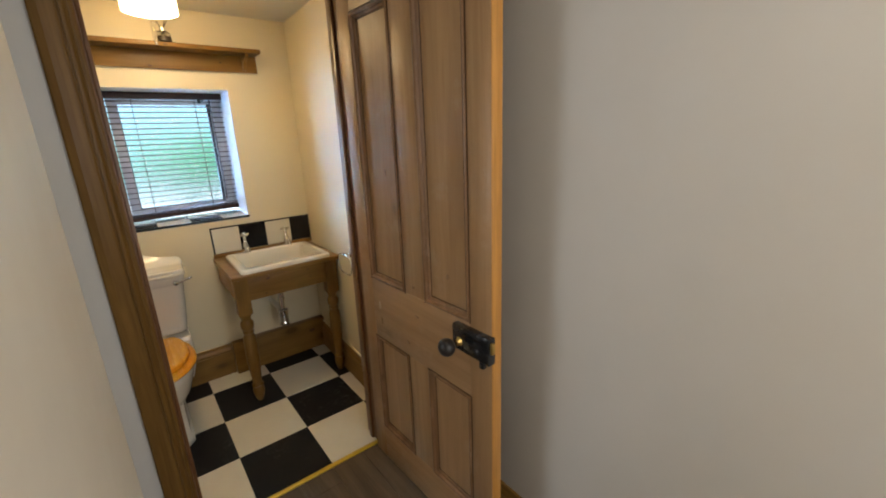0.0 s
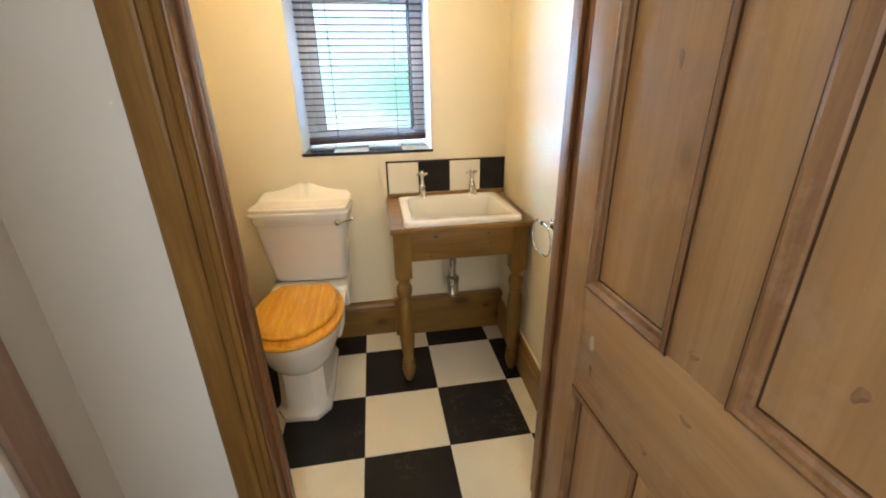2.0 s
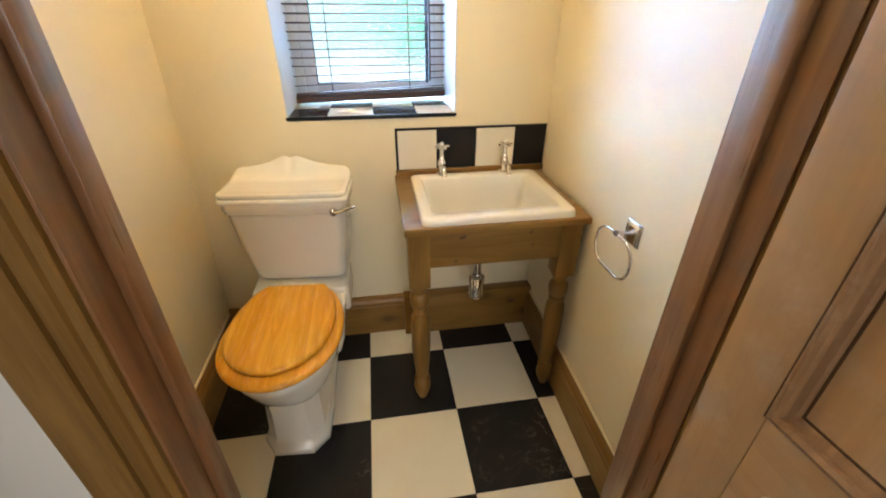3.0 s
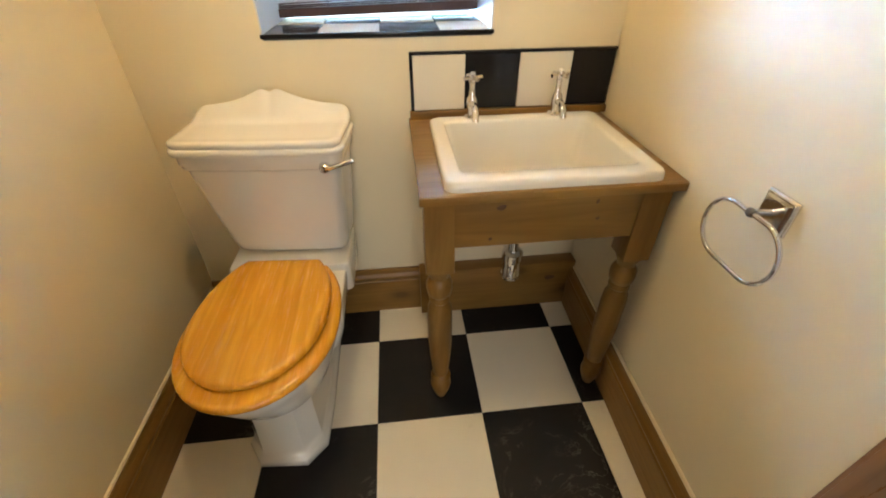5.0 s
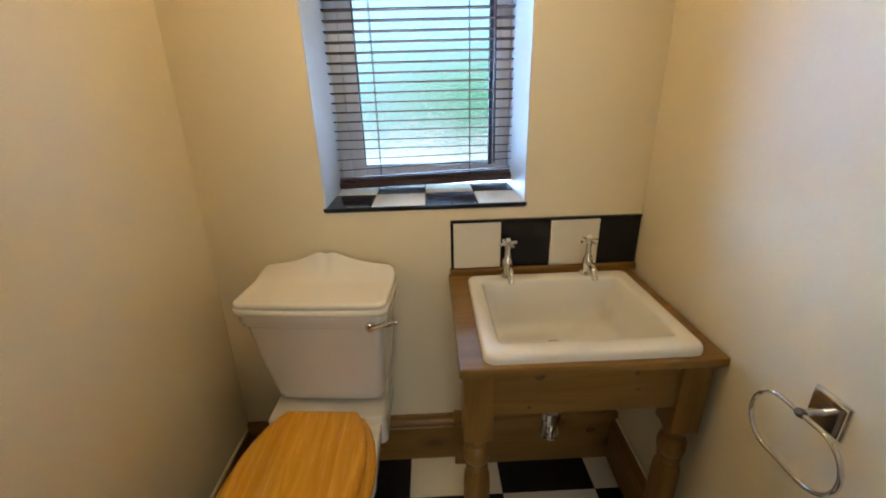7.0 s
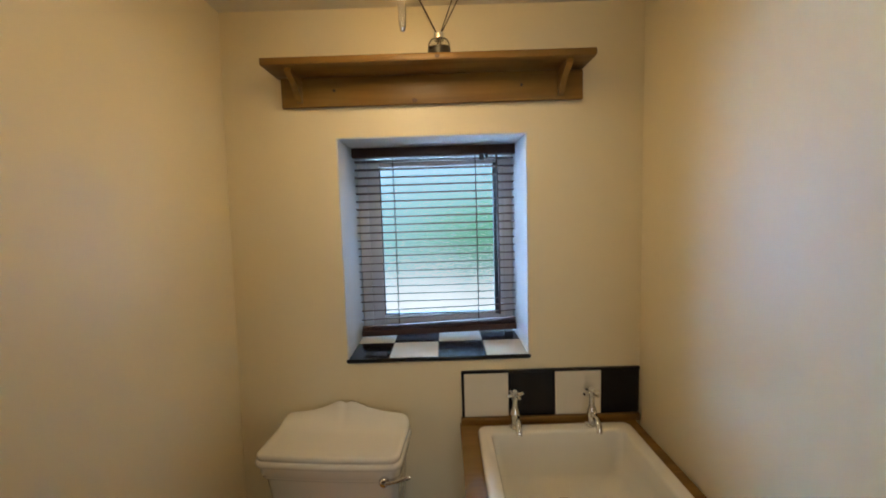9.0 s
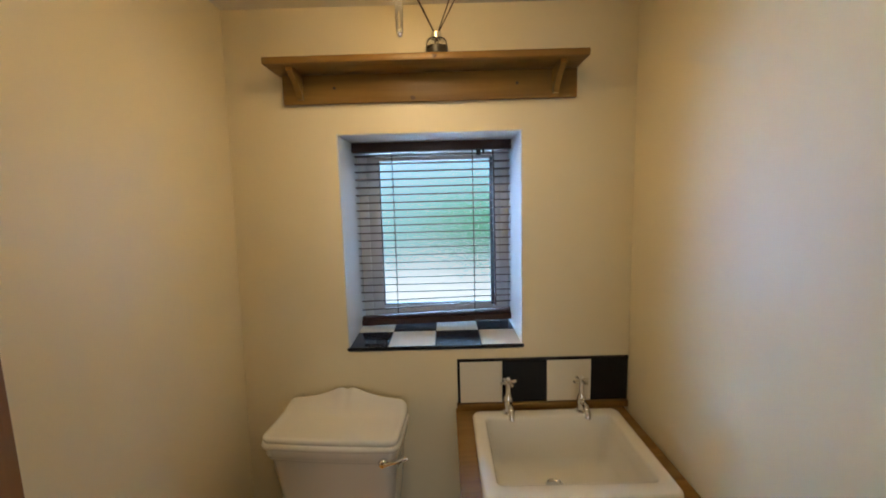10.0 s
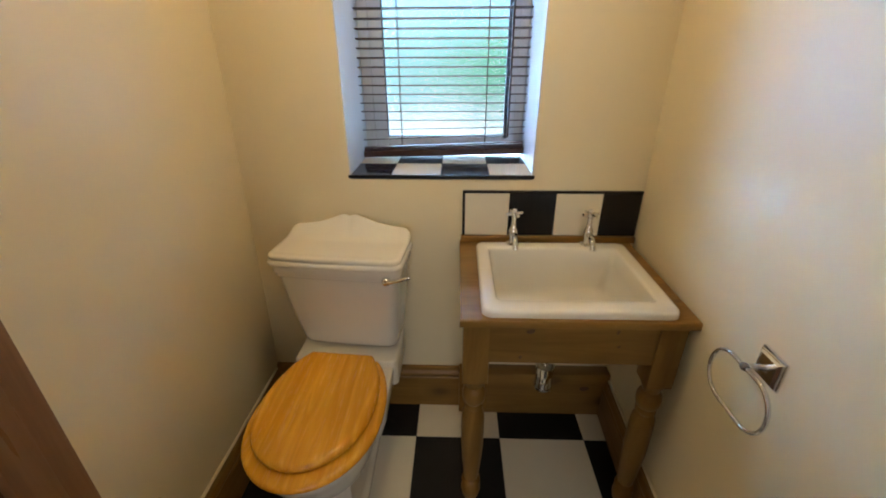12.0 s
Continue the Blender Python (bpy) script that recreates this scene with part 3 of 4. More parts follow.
# ---- tiled window sill ----
sill = thing("window_sill", (0.29, 2.92, 1.0), "window sill of glossy black and cream tiles", "window sill", kind="structure")
part("bedding", box(WIN[0], WIN[1], BACK + 0.002, 3.064, WIN[2] - 0.012, WIN[2] - 0.003), GROUT, sill, smooth=False)
xs = [WIN[0] + 0.001, 0.120, 0.287, 0.452, WIN[1] - 0.001]
ys = [BACK + 0.006, 2.925, 3.062]
for j in range(2):
    for i in range(4):
        dark = (i + j) % 2 == 0
        part("tile", box(xs[i] + 0.001, xs[i + 1] - 0.001, ys[j] + 0.001, ys[j + 1] - 0.001, WIN[2] - 0.004, WIN[2] + 0.002, 0.0015, 1), GLAZE_BLACK if dark else GLAZE_CREAM, sill)
part("edge_trim", box(WIN[0] - 0.004, WIN[1] + 0.004, BACK - 0.004, BACK + 0.006, WIN[2] - 0.008, WIN[2] + 0.003, 0.002), GLAZE_BLACK, sill, "black edging strip")

# ---- venetian blind ----
blind = thing("venetian_blind", (0.29, 2.985, WIN[3]), "dark wooden venetian blind, slats open, skewed at the bottom", "blind")
part("headrail", box(WIN[0] + 0.004, WIN[1] - 0.002, 2.958, 3.002, 1.704, 1.742, 0.003), SLAT_WOOD, blind)
SY, PITCH = 2.982, 0.0297
for k in range(21):
    z = 1.690 - PITCH * k
    tilt = 0.0 if k < 19 else 0.006 * (k - 18)
    ring0, ring1 = [], []
    for (u, w) in ((-0.0125, 0.0012), (-0.011, 0.0022), (0.011, 0.0022), (0.0125, 0.0012), (0.011, -0.0008), (-0.011, -0.0008)):
        ring0.append((WIN[0] + 0.010, SY + u, z + w - 0.15 * u - tilt))
        ring1.append((WIN[1] - 0.008, SY + u, z + w - 0.15 * u + tilt))
    part("slat", loft([ring0, ring1]), SLAT_WOOD, blind, smooth=False)
br = loft([[(WIN[0] + 0.008, SY - 0.014, 1.022), (WIN[0] + 0.008, SY + 0.014, 1.022), (WIN[0] + 0.008, SY + 0.014, 1.044), (WIN[0] + 0.008, SY - 0.014, 1.044)],
           [(WIN[1] - 0.006, SY - 0.014, 1.036), (WIN[1] - 0.006, SY + 0.014, 1.036), (WIN[1] - 0.006, SY + 0.014, 1.060), (WIN[1] - 0.006, SY - 0.014, 1.060)]])
part("bottom_rail", br, SLAT_WOOD, blind, smooth=False)
for z0, z1 in ((1.047, 1.063), (1.051, 1.069), (1.056, 1.078)):
    part("slat", loft([[(WIN[0] + 0.010, SY - 0.0125, z0), (WIN[0] + 0.010, SY + 0.0125, z0), (WIN[0] + 0.010, SY + 0.0125, z0 + 0.002), (WIN[0] + 0.010, SY - 0.0125, z0 + 0.002)],
                       [(WIN[1] - 0.008, SY - 0.0125, z1), (WIN[1] - 0.008, SY + 0.0125, z1), (WIN[1] - 0.008, SY + 0.0125, z1 + 0.002), (WIN[1] - 0.008, SY - 0.0125, z1 + 0.002)]]), SLAT_WOOD, blind, smooth=False)
for x in (0.135, 0.445):
    part("ladder_cord", tube([(x, SY - 0.014, 1.705), (x + 0.001, SY - 0.014, 1.4), (x, SY - 0.014, 1.040)], 0.0011, 6), CORD, blind)
    part("ladder_cord", tube([(x, SY + 0.014, 1.705), (x + 0.001, SY + 0.014, 1.4), (x, SY + 0.014, 1.040)], 0.0011, 6), CORD, blind)
part("tilt_wand", tube([(0.521, 2.955, 1.70), (0.523, 2.953, 1.4), (0.524, 2.952, 1.10)], 0.0042, 8), SLAT_WOOD, blind)
part("cord_lock", box(0.458, 0.476, 2.950, 2.962, 1.682, 1.706, 0.003), RUBBER, blind)
part("cord_lock", box(0.480, 0.490, 2.950, 2.962, 1.692, 1.706, 0.003), RUBBER, blind)

# ---- shelf ----
shelf = thing("wall_shelf", (0.29, 2.7, 1.835), "waxed pine wall shelf with back board and two brackets", "shelf")
part("knot", knot((0.315, 2.620, 1.937), "y", 0.010, 0.006), KNOT, shelf, "dark pine knot")
part("plank", box(-0.189, 0.768, 2.620, BACK, 1.926, 1.947, 0.004), PINE_X, shelf)
part("back_board", box(-0.176, 0.768, BACK - 0.018, BACK, 1.836, 1.926, 0.003), PINE_X, shelf)


def bracket(x):
    prof = [(BACK - 0.018, 1.926), (2.645, 1.926), (2.643, 1.914), (2.66, 1.905), (2.69, 1.890), (2.715, 1.868), (2.728, 1.850), (BACK - 0.018, 1.848)]
    return loft([[(x + dx, y, z) for y, z in prof] for dx in (-0.009, 0.009)])


part("bracket", bracket(-0.118), PINE_Y, shelf, smooth=False)
part("bracket", bracket(0.697), PINE_Y, shelf, smooth=False)
part("knot", knot((0.241, BACK - 0.018, 1.848), "y", 0.011, 0.007), KNOT, shelf, "dark pine knot")
for x in (-0.01, 0.575):
    part("screw_head", lathe([(0.0, -0.0185), (0.005, -0.0185), (0.005, -0.017)], (x, BACK - 0.001, 1.884), "y", 10), CORD, shelf)

# ---- reed diffuser ----
rd = thing("reed_diffuser", (0.322, 2.69, 1.947), "small glass reed diffuser bottle with dark reeds on the shelf", "reed diffuser")
part("bottle", lathe([(0.0, 0.0), (0.031, 0.0), (0.033, 0.004), (0.033, 0.046), (0.028, 0.056), (0.013, 0.060), (0.012, 0.074), (0.010, 0.074), (0.010, 0.058), (0.026, 0.052), (0.030, 0.044), (0.030, 0.006), (0.0, 0.005)], (0.322, 2.69, 1.947), "z", 24), CLEAR, rd, "clear glass bottle")
part("collar", lathe([(0.0135, 0.060), (0.0155, 0.060), (0.0155, 0.077), (0.0135, 0.077)], (0.322, 2.69, 1.947), "z", 20), CHROME, rd, "silver collar")
part("label_band", lathe([(0.0335, 0.012), (0.0340, 0.012), (0.0340, 0.034), (0.0335, 0.034)], (0.322, 2.69, 1.947), "z", 24), LIQUID, rd, "dark label")
for top in ((0.262, 2.680, 2.128), (0.268, 2.695, 2.125), (0.368, 2.70, 2.132), (0.390, 2.67, 2.128)):
    part("reed", tube([(0.322 + (0.322 - top[0]) * 0.25, 2.69, 1.958), (0.322, 2.69, 2.012), top], 0.0019, 6), REED, rd)

# ---- ceiling lamp ----
LX, LY, LR, LH = 0.246, 2.305, 0.103, 0.138
lamp = thing("ceiling_lamp", (LX, LY, CEIL), "lit cream drum ceiling lamp with a hanging glass drop", "ceiling lamp")
part("shade", lathe([(LR - 0.004, 0.003 - LH), (LR - 0.002, -LH), (LR, 0.001 - LH), (LR, -0.012), (LR - 0.004, -0.010)], (LX, LY, CEIL), "z", 40), LAMP_SIDE, lamp, "lit cream cloth shade")
part("diffuser", lathe([(0.0, -LH - 0.0005), (LR - 0.008, -LH - 0.0005), (LR - 0.005, 0.0015 - LH), (LR - 0.005, 0.0025 - LH), (0.0, 0.0025 - LH)], (LX, LY, CEIL), "z", 40), LAMP_BOTTOM, lamp, "glowing cream diffuser")
part("ceiling_rose", lathe([(0.0, -0.02), (0.05, -0.02), (0.055, 0.0), (0.0, 0.0)], (LX, LY, CEIL), "z", 24), PAINT_WHITE, lamp)
part("stem", lathe([(0.006, 0.008 - LH), (0.006, -0.02)], (LX, LY, CEIL), "z", 10), CHROME, lamp)
part("glass_drop", lathe([(0.0, -LH - 0.120), (0.006, -LH - 0.118), (0.0075, -LH - 0.110), (0.0085, -LH - 0.07), (0.0105, -LH - 0.010), (0.0105, -LH - 0.003), (0.0, -LH - 0.001)], (LX, LY, CEIL), "z", 14), CLEAR, lamp, "clear glass drop")
part("tip", lathe([(0.0, -LH - 0.125), (0.005, -LH - 0.123), (0.0062, -LH - 0.118), (0.0, -LH - 0.117)], (LX, LY, CEIL), "z", 12), CHROME, lamp)

# ---- washstand ----
ws = thing("washstand", (0.65, 2.5, 0.0), "waxed pine washstand with two turned legs, fixed to the wall", "washstand")
TOPZ, RIMZ, WX0, WX1, WY0 = 0.776, 0.766, 0.354, 0.947, 2.270
BX0, BX1, BY0, BY1 = 0.408, 0.905, 2.279, 2.700
top = bmesh.new()
for a in ((WX0, WX1, WY0, BY0 + 0.025), (WX0, WX1, BY1 - 0.025, BACK), (WX0, BX0 + 0.025, BY0 + 0.025, BY1 - 0.025), (BX1 - 0.025, WX1, BY0 + 0.025, BY1 - 0.025)):
    box(*a, TOPZ - 0.022, TOPZ, bm=top)
bmesh.ops.remove_doubles(top, verts=top.verts[:], dist=0.0004)
part("worktop", top, PINE_X, ws, smooth=False)
part("top_edge", box(WX0 - 0.002, WX1 + 0.001, WY0 - 0.004, WY0 + 0.001, TOPZ - 0.022, TOPZ - 0.001, 0.002), PINE_X, ws)
part("upstand", box(WX0 + 0.004, 0.962, BACK - 0.020, BACK, TOPZ, 0.799, 0.002), PINE_X, ws, "narrow pine batten along the wall")
part("apron", box(0.430, 0.868, 2.292, 2.314, 0.622, TOPZ - 0.022, 0.002), PINE_X, ws)
for x, z, w, h in ((0.537, 0.726, 0.0125, 0.0085), (0.760, 0.727, 0.0050, 0.0075), (0.769, 0.681, 0.0055, 0.0050), (0.516, 0.642, 0.0055, 0.0060)):
    part("knot", knot((x, 2.292, z), "y", w, h), KNOT, ws, "dark pine knot")
part("side_rail", box(0.368, 0.388, 2.36, BACK, 0.622, TOPZ - 0.022, 0.002), PINE_Y, ws)
part("side_rail", box(0.908, 0.928, 2.36, BACK, 0.622, TOPZ - 0.022, 0.002), PINE_Y, ws)


def leg(cx, cy):
    h = 0.0355
    b = bmesh.new()
    sq = lambda z, s=1.0: rounded(cx, cy, h * s, h * s, 0.004, z, 2)
    loft([sq(0.545), sq(0.548), sq(TOPZ - 0.022)], bm=b)
    turned = [(0.030, 0.546), (0.027, 0.535), (0.021, 0.520), (0.020, 0.510), (0.026, 0.500), (0.030, 0.488), (0.031, 0.474), (0.027, 0.458), (0.021, 0.448), (0.024, 0.440), (0.024, 0.432), (0.020, 0.426),
              (0.027, 0.405), (0.0305, 0.375), (0.031, 0.34), (0.029, 0.27), (0.025, 0.19), (0.020, 0.125), (0.019, 0.115), (0.025, 0.108), (0.026, 0.100), (0.021, 0.094), (0.026, 0.075), (0.027, 0.060), (0.023, 0.035), (0.016, 0.010), (0.013, 0.0)]
    turned = [(min(0.0345, q * 1.2), z) for q, z in turned]
    lathe(turned[::-1], (cx, cy, 0.0), "z", 24, bm=b)
    return b


part("leg", leg(0.398, 2.327), PINE_Z, ws)
part("leg", leg(0.900, 2.322), PINE_Z, ws)

basin = thing("basin", (0.656, 2.49, TOPZ), "white ceramic rectangular inset basin in the washstand", "basin")
cx, cy, hx, hy = (BX0 + BX1) / 2, (BY0 + BY1) / 2, (BX1 - BX0) / 2, (BY1 - BY0) / 2
ix, iy, ihx, ihy = 0.656, 2.493, 0.207, 0.160
rings = [rounded(cx, cy, hx - 0.03, hy - 0.03, 0.03, 0.625), rounded(cx, cy, hx - 0.028, hy - 0.028, 0.03, RIMZ - 0.002), rounded(cx, cy, hx - 0.004, hy - 0.004, 0.026, RIMZ + 0.001),
         rounded(cx, cy, hx, hy, 0.028, RIMZ + 0.005), rounded(cx, cy, hx, hy, 0.028, RIMZ + 0.018), rounded(cx, cy, hx - 0.0015, hy - 0.0015, 0.028, RIMZ + 0.026),
         rounded(cx, cy, hx - 0.005, hy - 0.005, 0.026, RIMZ + 0.0305), rounded(cx, cy, hx - 0.010, hy - 0.010, 0.024, RIMZ + 0.0318), rounded(ix, iy, ihx + 0.005, ihy + 0.005, 0.020, RIMZ + 0.0312), rounded(ix, iy, ihx + 0.001, ihy + 0.001, 0.018, RIMZ + 0.029), rounded(ix, iy, ihx - 0.002, ihy - 0.002, 0.018, RIMZ + 0.022), rounded(ix, iy, ihx - 0.006, ihy - 0.006, 0.022, RIMZ - 0.02),
         rounded(ix, iy, ihx - 0.018, ihy - 0.018, 0.03, 0.662), rounded(ix, iy, ihx - 0.030, ihy - 0.030, 0.03, 0.645), rounded(ix, iy, ihx - 0.055, ihy - 0.055, 0.03, 0.638), rounded(ix, 2.540, 0.03, 0.03, 0.028, 0.630)]
part("bowl", loft(rings), CERAMIC, basin)
part("waste", lathe([(0.0, 0.631), (0.018, 0.632), (0.022, 0.636), (0.027, 0.637), (0.029, 0.632)], (0.652, 2.540, 0.0), "z", 20), CHROME, basin, "chrome plug hole")
part("outlet_boss", lathe([(0.05, 0.626), (0.05, 0.60), (0.045, 0.575), (0.036, 0.560), (0.0, 0.558)], (0.652, 2.50, 0.0), "z", 20), CERAMIC, basin)

trap = thing("bottle_trap", (0.642, 2.51, 0.33), "chrome bottle trap under the basin", "bottle trap")
part("bottle", lathe([(0.0, 0.338), (0.026, 0.339), (0.030, 0.345), (0.030, 0.356), (0.028, 0.359), (0.028, 0.41), (0.032, 0.414), (0.032, 0.438), (0.026, 0.444), (0.017, 0.446)], (0.642, 2.50, 0.0), "z", 24), CHROME, trap)
part("tail_pipe", lathe([(0.016, 0.444), (0.016, 0.50), (0.021, 0.503), (0.021, 0.525), (0.016, 0.528), (0.016, 0.56)], (0.642, 2.50, 0.0), "z", 20), CHROME, trap)
part("outlet_pipe", tube([(0.642, 2.525, 0.425), (0.642, 2.62, 0.425), (0.642, BACK, 0.425)], 0.016, 14), CHROME, trap)


def tap(x, label):
    t = thing("basin_tap", (x, 2.675, RIMZ + 0.03), label, "tap", "basin taps")
    y, z = 2.682, RIMZ + 0.030
    part("body", lathe([(0.0, 0.0), (0.021, 0.0), (0.021, 0.005), (0.014, 0.010), (0.012, 0.022), (0.015, 0.034), (0.016, 0.046), (0.013, 0.056), (0.009, 0.064), (0.0075, 0.085), (0.009, 0.098), (0.0, 0.100)], (x, y, z), "z", 20), CHROME, t)
    part("spout", tube([(x, y, z + 0.036), (x, y - 0.022, z + 0.043), (x, y - 0.048, z + 0.040), (x, y - 0.064, z + 0.026), (x, y - 0.067, z + 0.010)], 0.0095, 12), CHROME, t)
    hnd = part("handle", lathe([(0.0, 0.098), (0.010, 0.099), (0.012, 0.106), (0.010, 0.118), (0.0, 0.121)], (x, y, z), "z", 16), CHROME, t)
    for dx, dy in ((1, 0.35), (-1, -0.35), (-0.35, 1), (0.35, -1)):
        part("spoke", tube([(x, y, z + 0.109), (x + dx * 0.018, y + dy * 0.018, z + 0.109), (x + dx * 0.027, y + dy * 0.027, z + 0.109)], 0.0052, 8), CHROME, hnd)
    part("cap", lathe([(0.0075, 0.119), (0.0065, 0.124), (0.0, 0.125)], (x, y, z), "z", 14), CERAMIC, hnd, "white ceramic cap")
    return t


tap(0.531, "chrome basin tap with a cross handle, on the basin")
tap(0.777, "chrome basin tap with a cross handle, on the basin")

# ---- splashback ----
splash = thing("splashback", (0.67, 2.75, 0.80), "splashback of alternating cream and black glossy tiles", "splashback", kind="structure")
SPX = [0.370, 0.521, 0.677, 0.833, 0.960]
part("bedding", box(0.364, 0.963, BACK - 0.005, BACK, 0.80, 0.960), GLAZE_BLACK, splash, smooth=False)
for i in range(4):
    part("tile", box(SPX[i] + 0.001, SPX[i + 1] - 0.001, BACK - 0.011, BACK - 0.004, 0.80 + 0.001, 0.952, 0.0015, 1), GLAZE_BLACK if i % 2 else GLAZE_CREAM, splash)
part("edge_trim", box(0.362, 0.963, BACK - 0.012, BACK, 0.952, 0.960, 0.0015, 1), GLAZE_BLACK, splash, "black edging strip")
part("edge_trim", box(0.362, 0.370, BACK - 0.012, BACK, 0.80, 0.952, 0.0015, 1), GLAZE_BLACK, splash, "black edging strip")

# ---- towel ring ----
ring = thing("towel_ring", (0.945, 2.041, 0.84), "chrome oval towel ring on a square wall plate", "towel ring")
wx = right_at(2.041)
part("plate", loft([[(wx - d, 2.041 + a * s, 0.838 + b * s) for a, b in ((-1, -1), (1, -1), (1, 1), (-1, 1))] for d, s in ((0.0, 0.0315), (0.005, 0.0315), (0.0075, 0.029), (0.0095, 0.028), (0.0095, 0.026), (0.0145, 0.0225), (0.0150, 0.0080))]), CHROME, ring, smooth=False)
part("arm", tube([(wx - 0.014, 2.041, 0.838), (wx - 0.034, 2.041, 0.841), (wx - 0.056, 2.037, 0.844)], 0.0058, 12), CHROME, ring)
part("knuckle", lathe([(0.0, -0.008), (0.0065, -0.006), (0.0085, 0.0), (0.0065, 0.006), (0.0, 0.008)], (wx - 0.056, 2.037, 0.844), "y", 14), CHROME_DARK, ring, "dull dark knuckle")
pts = []
for k in range(40):
    a = 2 * math.pi * k / 40
    u = 0.054 * (1 if math.cos(a) > 0 else -1) * abs(math.cos(a)) ** 0.9 + (0.030 if math.cos(a) > 0 else -0.030)
    pts.append((wx - 0.056 + 0.0, 2.037 + u, 0.844 - 0.055 + 0.055 * math.sin(a)))
part("hoop", tube(pts, 0.0042, 10, True), CHROME, ring)

# ---- toilet ----
wc = thing("toilet", (-0.03, 2.5, 0.0), "white ceramic close-coupled toilet with a closed honey pine seat", "toilet")


def dee(cx, half, front, back, z, turn=4.5, n=28, power=2.0):
    """A closed outline: rounded front, straighter back; turned a little about the wall."""
    pts = []
    mid = front + half * 1.25 if back - front > half * 1.6 else (front + back) / 2
    for k in range(n):
        a = 2 * math.pi * k / n
        c, s = math.cos(a), math.sin(a)
        x = half * math.copysign(abs(c) ** (2 / power), c)
        if s < 0:
            y = mid + (mid - front) * math.copysign(abs(s) ** (2 / power), s)
        else:
            y = mid + (back - mid) * math.copysign(abs(s) ** 0.45, s)
            x = half * math.copysign(abs(c) ** 0.55, c)
        a2 = radians(-turn)
        px, py = x, y - 2.74
        pts.append((cx + px * math.cos(a2) - py * math.sin(a2), 2.74 + px * math.sin(a2) + py * math.cos(a2), z))
    return pts


C = -0.022


def turned_in(pts, turn=4.5):
    """Turn an outline a little about the wall, as the pan stands."""
    a2 = radians(-turn)
    return [(C + x * math.cos(a2) - (y - 2.74) * math.sin(a2), 2.74 + x * math.sin(a2) + (y - 2.74) * math.cos(a2), z) for x, y, z in pts]


def octagon(half, front, back, cham, z):
    return turned_in([(half, front + cham, z), (half * 0.97, 2.32, z), (half * 0.74, back, z), (-half * 0.74, back, z), (-half * 0.97, 2.32, z), (-half, front + cham, z), (-half + cham * 0.8, front, z), (half - cham * 0.8, front, z)])


foot = [octagon(0.110, 2.138, 2.60, 0.058, 0.0), octagon(0.112, 2.136, 2.60, 0.058, 0.004), octagon(0.112, 2.136, 2.60, 0.058, 0.022), octagon(0.110, 2.138, 2.60, 0.057, 0.028), octagon(0.105, 2.143, 2.60, 0.055, 0.033), octagon(0.100, 2.150, 2.60, 0.052, 0.040),
        octagon(0.097, 2.160, 2.60, 0.050, 0.06), octagon(0.094, 2.172, 2.60, 0.048, 0.17), octagon(0.097, 2.170, 2.60, 0.048, 0.235), octagon(0.104, 2.165, 2.60, 0.05, 0.27)]
part("pedestal", loft(foot), CERAMIC, wc)
pan = [dee(C, 0.085, 2.19, 2.60, 0.190, power=2.6), dee(C, 0.116, 2.155, 2.61, 0.225, power=2.4), dee(C, 0.145, 2.120, 2.63, 0.268, power=2.2), dee(C, 0.162, 2.092, 2.65, 0.32),
       dee(C, 0.173, 2.070, 2.67, 0.365), dee(C, 0.177, 2.062, 2.68, 0.395), dee(C, 0.172, 2.066, 2.68, 0.408)]
part("pan", loft(pan), CERAMIC, wc)
part("platform", loft([rounded(-0.033, 2.62, 0.178, 0.115, 0.02, z) for z in (0.33, 0.395)] + [rounded(-0.033, 2.62, 0.1765, 0.113, 0.02, 0.425), rounded(-0.033, 2.62, 0.172, 0.109, 0.02, 0.4305)]), CERAMIC, wc)


part("rear_rim", loft([rounded(-0.040, 2.46, w, 0.135, 0.03, z) for w, z in ((0.150, 0.27), (0.168, 0.33), (0.172, 0.395), (0.171, 0.405), (0.167, 0.4085))]), CERAMIC, wc)


def seat_ring(half, front, back, z, shift=0.0):
    """An egg: round front, widest in the middle, narrowing to a straight cut at the hinges."""
    right = []
    m = 22
    for k in range(m + 1):
        a = math.pi * k / m
        v = 0.5 - 0.5 * math.cos(a)
        d = (v - 0.50) / (0.50 if v < 0.50 else 0.63)
        right.append((half * math.sqrt(max(0.0, 1 - abs(d) ** 2.1)), front + (back - front) * v))
    pts = [(x, y, z) for x, y in right[1:]] + [(-x, y, z) for x, y in right[::-1]]
    pts = [(x + shift, y, zz) for x, y, zz in pts]
    return turned_in(pts)


part("seat", loft([seat_ring(0.1800, 2.056, 2.515, 0.409), seat_ring(0.1880, 2.048, 2.519, 0.411), seat_ring(0.1920, 2.044, 2.521, 0.416), seat_ring(0.1925, 2.0435, 2.522, 0.421), seat_ring(0.1900, 2.046, 2.520, 0.427), seat_ring(0.1840, 2.052, 2.516, 0.431), seat_ring(0.1760, 2.060, 2.510, 0.432)]), SEAT_WOOD, wc, "varnished honey pine seat ring")
part("lid", loft([seat_ring(0.1610, 2.0930, 2.513, 0.4325, -0.004), seat_ring(0.1680, 2.0860, 2.518, 0.436, -0.004), seat_ring(0.1705, 2.0835, 2.520, 0.442, -0.004), seat_ring(0.1695, 2.0845, 2.519, 0.449, -0.004), seat_ring(0.1650, 2.0890, 2.516, 0.4545, -0.004), seat_ring(0.1570, 2.0970, 2.509, 0.4575, -0.004), seat_ring(0.1450, 2.1090, 2.497, 0.4585, -0.004)]), SEAT_WOOD, wc, "varnished honey pine lid")
